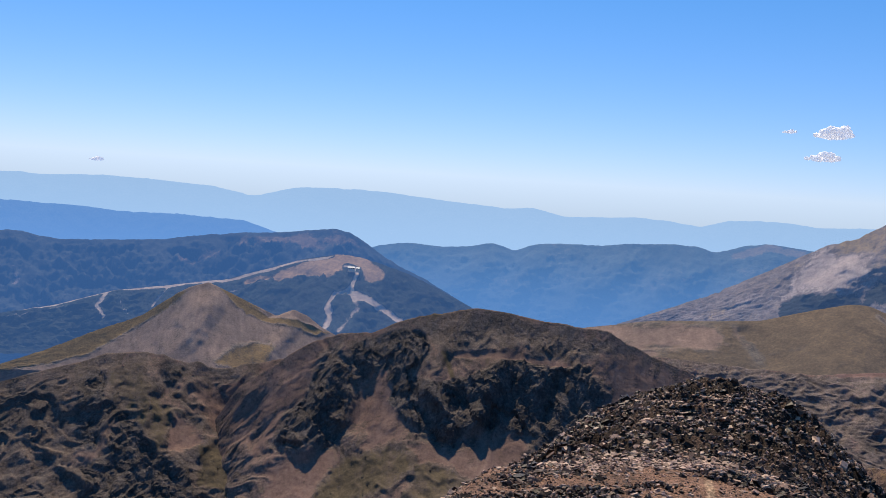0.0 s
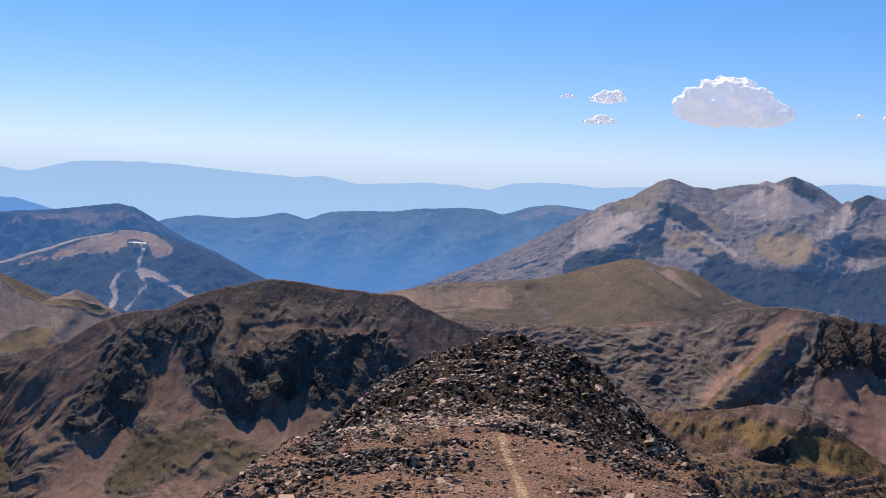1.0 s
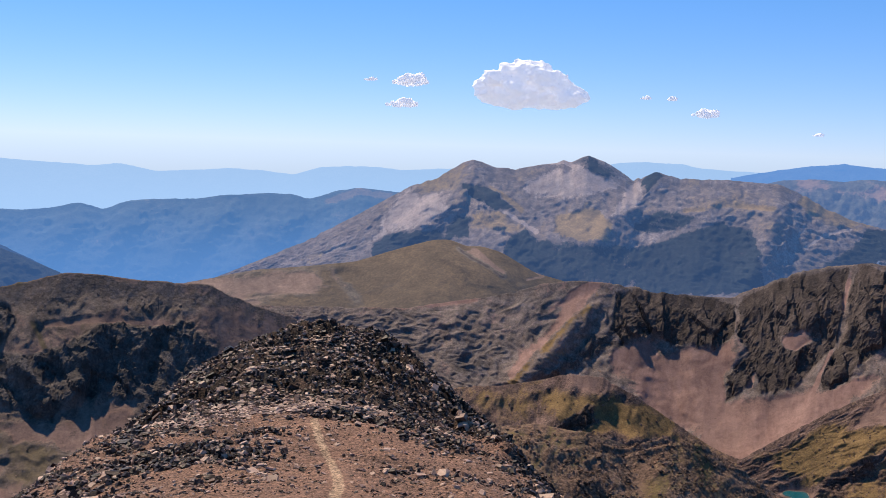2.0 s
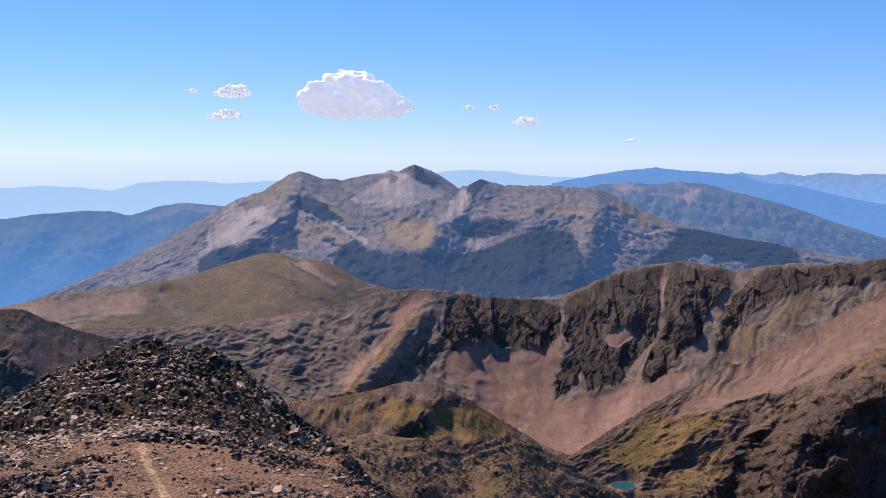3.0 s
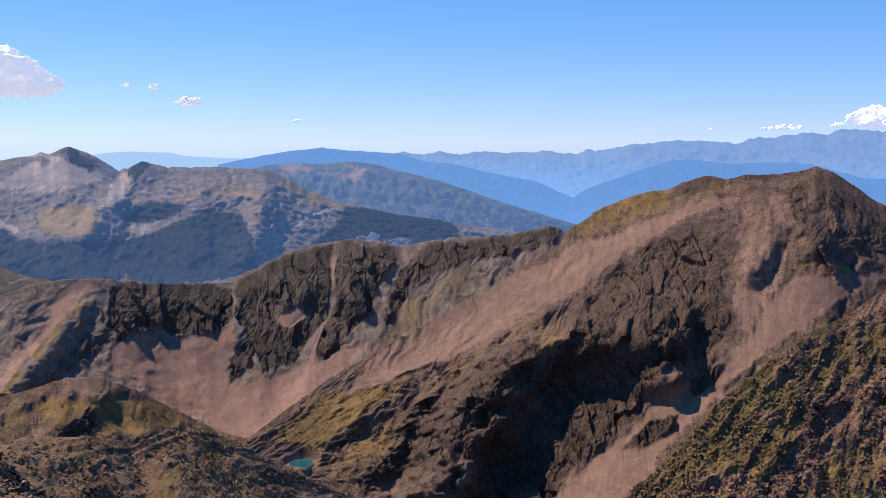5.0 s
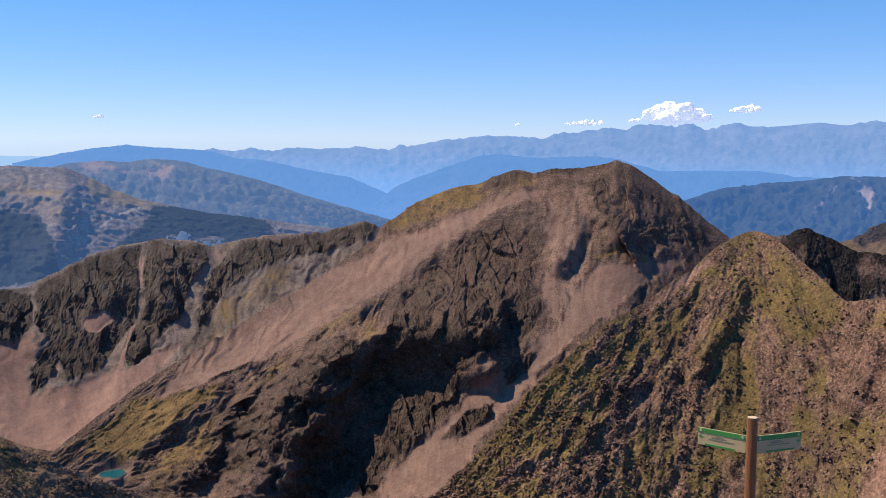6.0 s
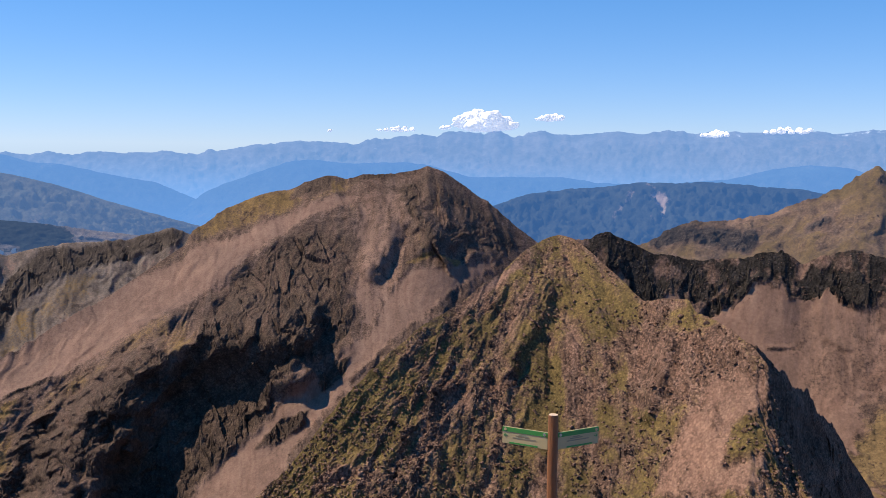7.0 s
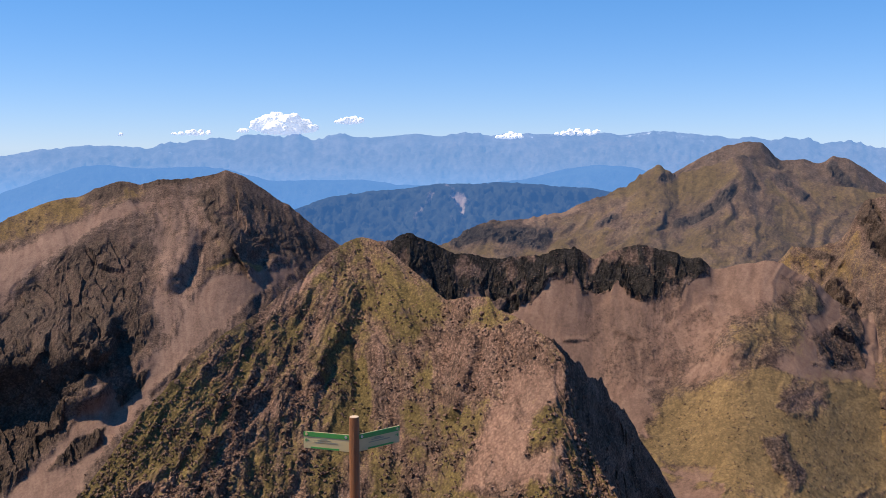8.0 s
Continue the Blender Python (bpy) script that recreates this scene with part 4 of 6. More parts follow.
massif("brown rocky spur below the pyramid", MAT_WEST, crest=[(-25.42, 1000, -227), (-23.30, 1000, -216), (-21.67, 1000, -208), (-19.15, 1000, -197), (-18.02, 1000, -189), (-15.96, 1000, -188), (-13.84, 1000, -196), (-11.68, 1000, -203), (-9.23, 1000, -194), (-6.74, 1000, -183), (-4.17, 1000, -189), (-1.49, 1000, -221)],
    foot=[(-25.42, 864, -306), (-23.30, 852, -302), (-21.67, 843, -298), (-19.15, 832, -294), (-18.02, 823, -291), (-15.96, 822, -291), (-13.84, 830, -294), (-11.68, 838, -297), (-9.23, 828, -293), (-6.74, 817, -289), (-4.17, 823, -292), (-1.49, 857, -303), (-1.49, 857, -303)], step=0.080, rows=139, soft=0.2, jag=(1, 30), ribs=(3, 60), rough=(1.6, 24), cliffs=(1.0, 4.5), cover=(0.4, 0.15, 0.05), boulders=(1500, 0.9), seed=16.7,
    forms=[(12, 1.3, [(-18.02, -10.70), (-18.19, -13.52), (-18.60, -17.29)]),
             (-10, 1.3, [(-11.68, -11.64), (-11.79, -15.29)]),
             (8, 1.2, [(-15.96, -10.82), (-15.77, -14.71), (-13.49, -17.96)])],
    strokes=[],
    areas=[('cliff', 0.45, 0.8, 0, [(-24.95, -11.13), (-21.68, -11.45), (-20.22, -12.92), (-19.53, -15.83), (-19.71, -18.39), (-24.72, -18.12)]),
             ('turf', 0.45, 0.6, 0, [(-17.68, -11.75), (-16.53, -11.14), (-14.63, -13.52), (-13.6, -15.9), (-15.42, -15.9), (-16.38, -14.42)]),
             ('scree', 0.8, 0.5, 0, [(-12.85, -12.59), (-10.09, -12.22), (-9.33, -14.64), (-10.46, -16.77), (-11.44, -15.89), (-12.44, -14.7)]),
             ('scree', 0.95, 0.3, 0, [(-14.6, -14.12), (-13.36, -14.71), (-12.93, -15.9), (-14.51, -15.96)]),
             ('turf', 0.75, 0.4, 0, [(-13.29, -15.9), (-11.46, -15.59), (-9.2, -16.75), (-8.46, -18.67), (-11.29, -18.7), (-12.91, -17.38)]),
             ('cliff', 0.9, 0.25, 8, [(-19.1, -12.34), (-18.56, -11.45), (-17.9, -12.04), (-17.96, -14.11), (-18.61, -15.85), (-19.54, -15.6), (-19.34, -13.51)]),
             ('cliff', 0.85, 0.4, 8, [(-17.92, -12.93), (-16.07, -14.71), (-15.42, -15.9), (-13.57, -16.49), (-12.37, -18.7), (-18.84, -18.57), (-19.21, -16.7), (-17.79, -15.87)]),
             ('cliff', 0.7, 0.3, 4, [(-15.05, -11.11), (-13.83, -11.39), (-14.32, -12.37), (-15.06, -12.08)])])
massif("dark rocky mountain with shaded cliffs and scree", MAT_WEST, crest=[(-14.5, 950, -330), (-13.2, 950, -268), (-11.01, 950, -211), (-9.21, 950, -189), (-7.4, 950, -168), (-5.54, 950, -155), (-3.64, 950, -152), (-2.4, 950, -142), (-1.14, 950, -135), (0.75, 950, -128), (2.34, 950, -123), (3.94, 950, -125), (5.87, 950, -130), (7.79, 950, -133), (9.68, 950, -136), (11.97, 950, -154), (15.22, 950, -172), (18.84, 950, -196)],
    foot=[(-14.5, 900, -345), (-13.2, 850, -318), (-11.01, 811, -292), (-7.4, 764, -275), (-3.64, 747, -269), (-1.14, 729, -262), (2.34, 717, -258), (5.87, 723, -260), (9.68, 730, -263), (15.22, 769, -277), (18.84, 794, -286)], step=0.075, rows=190, soft=0.12, curve=1.6, jag=(1.2, 25), ribs=(2.5, 45), rough=(1.6, 30), cliffs=(2.0, 5.5), cover=(0.55, 0.12, -0.05), patch=45, boulders=(900, 1.0), seed=17.8,
    forms=[(14, 1.1, [(-5.40, -9.81), (-6.24, -12.56), (-7.07, -15.56)]),
             (-8, 0.8, [(-3.82, -11.34), (-4.03, -14.39)]),
             (14, 1.0, [(-0.12, -9.72), (-0.04, -11.90), (1.00, -14.04)]),
             (12, 1.0, [(3.69, -9.61), (3.45, -11.50), (2.26, -13.71)]),
             (-9, 1.0, [(6.97, -11.05), (6.41, -12.95)]),
             (-8, 1.2, [(-9.84, -11.93), (-10.07, -14.89)])],
    strokes=[('scree', 0.22, 1.4, [(1.16, -10.06), (3.06, -9.88), (4.67, -10.01), (6.27, -10.01), (8.22, -10.42), (9.9, -11.84)]),
             ('scree', 0.3, 1.0, [(-3.7, -10.1), (-3.49, -11.95), (-2.79, -14.09)]),
             ('turf', 0.3, 0.6, [(0.53, -10.02), (1.23, -11.87)]),
             ('cliff', 0.4, 0.6, [(2.99, -8.21), (6.86, -8.84)])],
    areas=[('cliff', 0.4, 0.5, 0.0, [(-1.42, -8.57), (1.7, -7.69), (4.25, -7.75), (7.49, -8.5), (9.77, -9.33), (9.15, -9.74), (6.25, -9.57), (3.06, -9.69), (0.53, -10.08)]),
             ('scree', 0.75, 0.6, 0.0, [(9.15, -9.68), (11.39, -9.56), (14.62, -10.45), (17.8, -10.84), (22.45, -11.49), (21.08, -13.75), (14.82, -13.7), (10.28, -12.76)]),
             ('scree', 0.9, 0.4, 0.0, [(3.25, -14.24), (5.83, -14.27), (4.93, -15.84), (2.09, -17.13), (-0.51, -16.26), (-1.18, -15.35), (0.08, -15.04), (1.68, -15.19)]),
             ('scree', 0.9, 0.4, 0.0, [(-7.66, -15.9), (-5.84, -15.79), (-5.22, -15.94), (-5.77, -18.01), (-6.37, -18.81), (-9.39, -18.69), (-8.39, -16.99)]),
             ('scree', 0.7, 0.5, 0.0, [(-2.88, -11.48), (-1.73, -13.16), (-0.83, -14.44), (-1.82, -15.06), (-3.7, -15.06), (-4.36, -13.84), (-3.8, -11.95)]),
             ('turf', 0.65, 0.5, 0.0, [(-4.9, -16.25), (-1.82, -15.06), (-1.14, -16.26), (-2.04, -17.76), (-5.44, -18.83), (-6.23, -18.23)]),
             ('turf', 0.6, 0.5, 0.0, [(-1.14, -16.26), (0.77, -16.25), (2.1, -17.43), (0.21, -18.35), (-1.39, -18.06)]),
             ('scree', 0.6, 0.6, 0.0, [(-11.02, -11.31), (-8.11, -10.13), (-4.79, -9.81), (-6.59, -10.74), (-7.74, -12.85), (-9.18, -14.91), (-10.35, -15.76), (-11.82, -14.83)]),
             # Dark rock of the cliffs, their shade partly painted in as cover.
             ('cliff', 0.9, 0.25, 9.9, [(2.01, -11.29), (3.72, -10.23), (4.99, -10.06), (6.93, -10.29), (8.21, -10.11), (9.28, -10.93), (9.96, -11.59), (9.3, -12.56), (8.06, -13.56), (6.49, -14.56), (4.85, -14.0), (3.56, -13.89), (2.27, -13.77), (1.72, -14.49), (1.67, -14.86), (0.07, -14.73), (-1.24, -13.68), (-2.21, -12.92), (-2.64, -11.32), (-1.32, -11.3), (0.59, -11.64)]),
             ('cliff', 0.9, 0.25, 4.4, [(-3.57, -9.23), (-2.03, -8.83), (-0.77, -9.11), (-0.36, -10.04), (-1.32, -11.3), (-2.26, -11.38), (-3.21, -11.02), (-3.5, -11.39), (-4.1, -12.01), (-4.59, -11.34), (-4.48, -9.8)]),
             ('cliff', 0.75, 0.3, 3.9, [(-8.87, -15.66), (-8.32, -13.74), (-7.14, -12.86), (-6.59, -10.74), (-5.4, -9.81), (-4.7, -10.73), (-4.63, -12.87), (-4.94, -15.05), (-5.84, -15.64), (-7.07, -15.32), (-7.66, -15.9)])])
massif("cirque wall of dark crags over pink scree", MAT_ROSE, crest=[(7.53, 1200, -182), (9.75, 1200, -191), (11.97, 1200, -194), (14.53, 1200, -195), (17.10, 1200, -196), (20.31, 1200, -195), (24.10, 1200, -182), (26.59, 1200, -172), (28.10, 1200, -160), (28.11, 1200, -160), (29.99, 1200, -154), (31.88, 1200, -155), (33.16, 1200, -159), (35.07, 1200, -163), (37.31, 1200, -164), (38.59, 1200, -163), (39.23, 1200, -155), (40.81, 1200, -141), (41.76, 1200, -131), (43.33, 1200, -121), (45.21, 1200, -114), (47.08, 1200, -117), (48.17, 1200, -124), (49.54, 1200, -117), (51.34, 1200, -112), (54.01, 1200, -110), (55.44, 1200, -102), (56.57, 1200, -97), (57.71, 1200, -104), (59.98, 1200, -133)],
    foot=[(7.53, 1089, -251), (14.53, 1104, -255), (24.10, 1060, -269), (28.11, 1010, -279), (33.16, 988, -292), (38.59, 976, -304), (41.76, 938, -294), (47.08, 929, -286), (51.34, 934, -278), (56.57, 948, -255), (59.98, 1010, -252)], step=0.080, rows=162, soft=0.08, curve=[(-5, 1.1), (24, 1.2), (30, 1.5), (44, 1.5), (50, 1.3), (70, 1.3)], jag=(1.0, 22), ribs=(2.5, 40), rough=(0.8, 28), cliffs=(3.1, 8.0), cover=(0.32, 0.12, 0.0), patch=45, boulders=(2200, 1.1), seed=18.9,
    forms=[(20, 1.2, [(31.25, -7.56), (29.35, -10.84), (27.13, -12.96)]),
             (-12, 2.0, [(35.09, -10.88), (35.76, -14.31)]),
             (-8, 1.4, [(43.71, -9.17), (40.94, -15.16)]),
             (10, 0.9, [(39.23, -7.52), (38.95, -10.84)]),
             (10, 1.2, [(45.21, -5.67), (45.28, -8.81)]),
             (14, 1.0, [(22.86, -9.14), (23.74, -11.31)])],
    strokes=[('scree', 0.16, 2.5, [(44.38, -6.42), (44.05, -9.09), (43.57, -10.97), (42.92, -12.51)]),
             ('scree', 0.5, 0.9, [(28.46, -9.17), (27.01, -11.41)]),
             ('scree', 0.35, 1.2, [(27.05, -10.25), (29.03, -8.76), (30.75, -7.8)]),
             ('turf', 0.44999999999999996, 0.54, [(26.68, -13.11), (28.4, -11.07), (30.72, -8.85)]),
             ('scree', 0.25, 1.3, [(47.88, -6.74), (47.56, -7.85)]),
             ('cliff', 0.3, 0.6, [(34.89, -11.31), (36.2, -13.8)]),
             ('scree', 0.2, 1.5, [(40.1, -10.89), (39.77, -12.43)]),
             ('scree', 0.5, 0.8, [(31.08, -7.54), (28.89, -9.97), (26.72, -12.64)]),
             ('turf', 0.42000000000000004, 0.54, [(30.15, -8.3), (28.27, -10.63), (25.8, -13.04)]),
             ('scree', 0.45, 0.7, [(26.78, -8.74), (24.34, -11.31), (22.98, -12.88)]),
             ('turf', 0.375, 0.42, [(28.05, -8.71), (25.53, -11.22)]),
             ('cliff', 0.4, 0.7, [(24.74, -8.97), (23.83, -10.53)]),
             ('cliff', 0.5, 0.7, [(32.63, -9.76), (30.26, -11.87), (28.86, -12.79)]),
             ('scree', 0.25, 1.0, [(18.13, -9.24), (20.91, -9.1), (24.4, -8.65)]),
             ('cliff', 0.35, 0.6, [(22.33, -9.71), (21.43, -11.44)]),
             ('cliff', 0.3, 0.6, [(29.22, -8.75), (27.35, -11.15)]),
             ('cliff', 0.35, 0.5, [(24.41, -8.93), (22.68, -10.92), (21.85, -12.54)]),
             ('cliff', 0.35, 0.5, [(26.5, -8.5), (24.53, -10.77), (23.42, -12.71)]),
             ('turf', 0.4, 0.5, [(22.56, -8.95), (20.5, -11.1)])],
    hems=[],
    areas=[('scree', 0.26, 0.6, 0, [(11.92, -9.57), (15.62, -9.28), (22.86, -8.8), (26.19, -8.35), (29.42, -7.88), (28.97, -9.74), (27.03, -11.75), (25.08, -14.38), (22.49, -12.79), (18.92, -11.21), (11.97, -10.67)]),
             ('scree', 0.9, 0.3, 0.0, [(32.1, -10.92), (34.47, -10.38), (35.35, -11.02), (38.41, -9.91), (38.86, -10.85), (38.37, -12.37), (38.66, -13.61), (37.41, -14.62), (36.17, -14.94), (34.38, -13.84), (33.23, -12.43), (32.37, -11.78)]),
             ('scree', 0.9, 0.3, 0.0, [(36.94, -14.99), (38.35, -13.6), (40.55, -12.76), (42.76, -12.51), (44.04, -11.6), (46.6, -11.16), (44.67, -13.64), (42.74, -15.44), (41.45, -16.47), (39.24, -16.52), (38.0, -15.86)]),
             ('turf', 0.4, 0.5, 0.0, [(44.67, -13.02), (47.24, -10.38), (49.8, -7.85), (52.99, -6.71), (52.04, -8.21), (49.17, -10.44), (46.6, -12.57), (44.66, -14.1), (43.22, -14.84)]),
             # Backlit crags: rock darkened by cover to deepen their shade.
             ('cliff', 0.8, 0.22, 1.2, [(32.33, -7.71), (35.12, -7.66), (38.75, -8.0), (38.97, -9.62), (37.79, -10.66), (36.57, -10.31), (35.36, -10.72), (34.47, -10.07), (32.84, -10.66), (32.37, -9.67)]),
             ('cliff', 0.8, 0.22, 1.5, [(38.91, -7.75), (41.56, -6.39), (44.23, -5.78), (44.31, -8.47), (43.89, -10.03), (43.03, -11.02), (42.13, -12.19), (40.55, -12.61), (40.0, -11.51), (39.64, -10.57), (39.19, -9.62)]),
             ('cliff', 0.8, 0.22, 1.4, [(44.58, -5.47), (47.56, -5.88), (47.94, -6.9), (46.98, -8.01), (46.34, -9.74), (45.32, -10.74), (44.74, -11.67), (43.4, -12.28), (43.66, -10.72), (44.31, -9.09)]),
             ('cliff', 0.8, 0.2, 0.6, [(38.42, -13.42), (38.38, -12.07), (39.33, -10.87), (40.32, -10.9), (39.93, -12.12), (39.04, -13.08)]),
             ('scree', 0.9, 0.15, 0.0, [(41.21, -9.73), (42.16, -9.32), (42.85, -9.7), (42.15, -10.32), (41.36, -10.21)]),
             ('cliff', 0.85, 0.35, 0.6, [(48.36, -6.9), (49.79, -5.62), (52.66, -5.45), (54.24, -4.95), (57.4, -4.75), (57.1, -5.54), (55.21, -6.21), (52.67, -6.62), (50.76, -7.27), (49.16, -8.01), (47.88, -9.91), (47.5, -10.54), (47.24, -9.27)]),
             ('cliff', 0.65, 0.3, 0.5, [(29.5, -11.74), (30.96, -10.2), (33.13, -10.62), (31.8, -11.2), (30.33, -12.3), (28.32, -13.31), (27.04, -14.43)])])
massif("turfy rock mound on the cirque floor", MAT_ALP, crest=[(22.80, 888, -216), (25.88, 886, -211), (28.07, 885, -204), (29.97, 884, -196), (31.89, 883, -198), (33.82, 882, -212), (35.76, 881, -231), (37.71, 880, -247), (39.34, 868, -254), (40.97, 855, -257), (43.18, 836, -270), (44.49, 824, -281)],
    foot=[(22.80, 769, -280), (25.88, 761, -277), (28.07, 753, -274), (29.97, 743, -270), (31.89, 740, -270), (33.82, 753, -274), (35.76, 770, -280), (37.71, 783, -285), (39.34, 780, -284), (40.97, 777, -283), (43.18, 786, -286), (44.49, 797, -290), (44.49, 797, -290)], step=0.080, rows=92, soft=0.25, jag=(1, 14), ribs=(2.5, 30), rough=(3, 24), cliffs=(3.0, 6), cover=(0.3, 0.28, 0.05), patch=30, boulders=(1680, 1.38), seed=19.1,
    forms=[(12, 1.0, [(29.97, -13.02), (29.33, -15.16), (28.69, -16.36)]),
             (-10, 0.9, [(32.53, -14.60), (33.18, -16.45)])],
    strokes=[],
    areas=[('scree', 0.75, 0.4, 0, [(28.89, -13.07), (29.77, -11.96), (31.49, -11.78), (32.88, -12.46), (32.47, -13.42), (30.29, -13.56)]),
             ('turf', 0.75, 0.4, 0, [(28.03, -13.66), (32.32, -13.62), (36.18, -14.76), (35.25, -15.6), (32.26, -15.68), (29.38, -15.23)]),
             ('cliff', 0.85, 0.25, 8, [(30.4, -14.74), (31.28, -14.14), (31.75, -15.0), (30.22, -15.69), (28.94, -15.77)]),
             ('turf', 0.4, 0.5, 0, [(35.25, -15.6), (38.95, -15.21), (41.45, -16.92), (43.35, -18.19), (45.94, -19.61), (38.89, -18.74), (36.14, -16.79)]),
             ('cliff', 0.5, 0.3, 5, [(32.54, -16.23), (35.25, -15.6), (35.85, -15.88), (33.41, -16.74)]),
             ('cliff', 0.5, 0.3, 5, [(37.37, -16.57), (38.31, -16.32), (38.61, -16.94), (37.52, -17.03)]),
             ('scree', 0.6, 0.4, 0, [(26.86, -15.41), (28.82, -15.04), (28.23, -15.84)])])
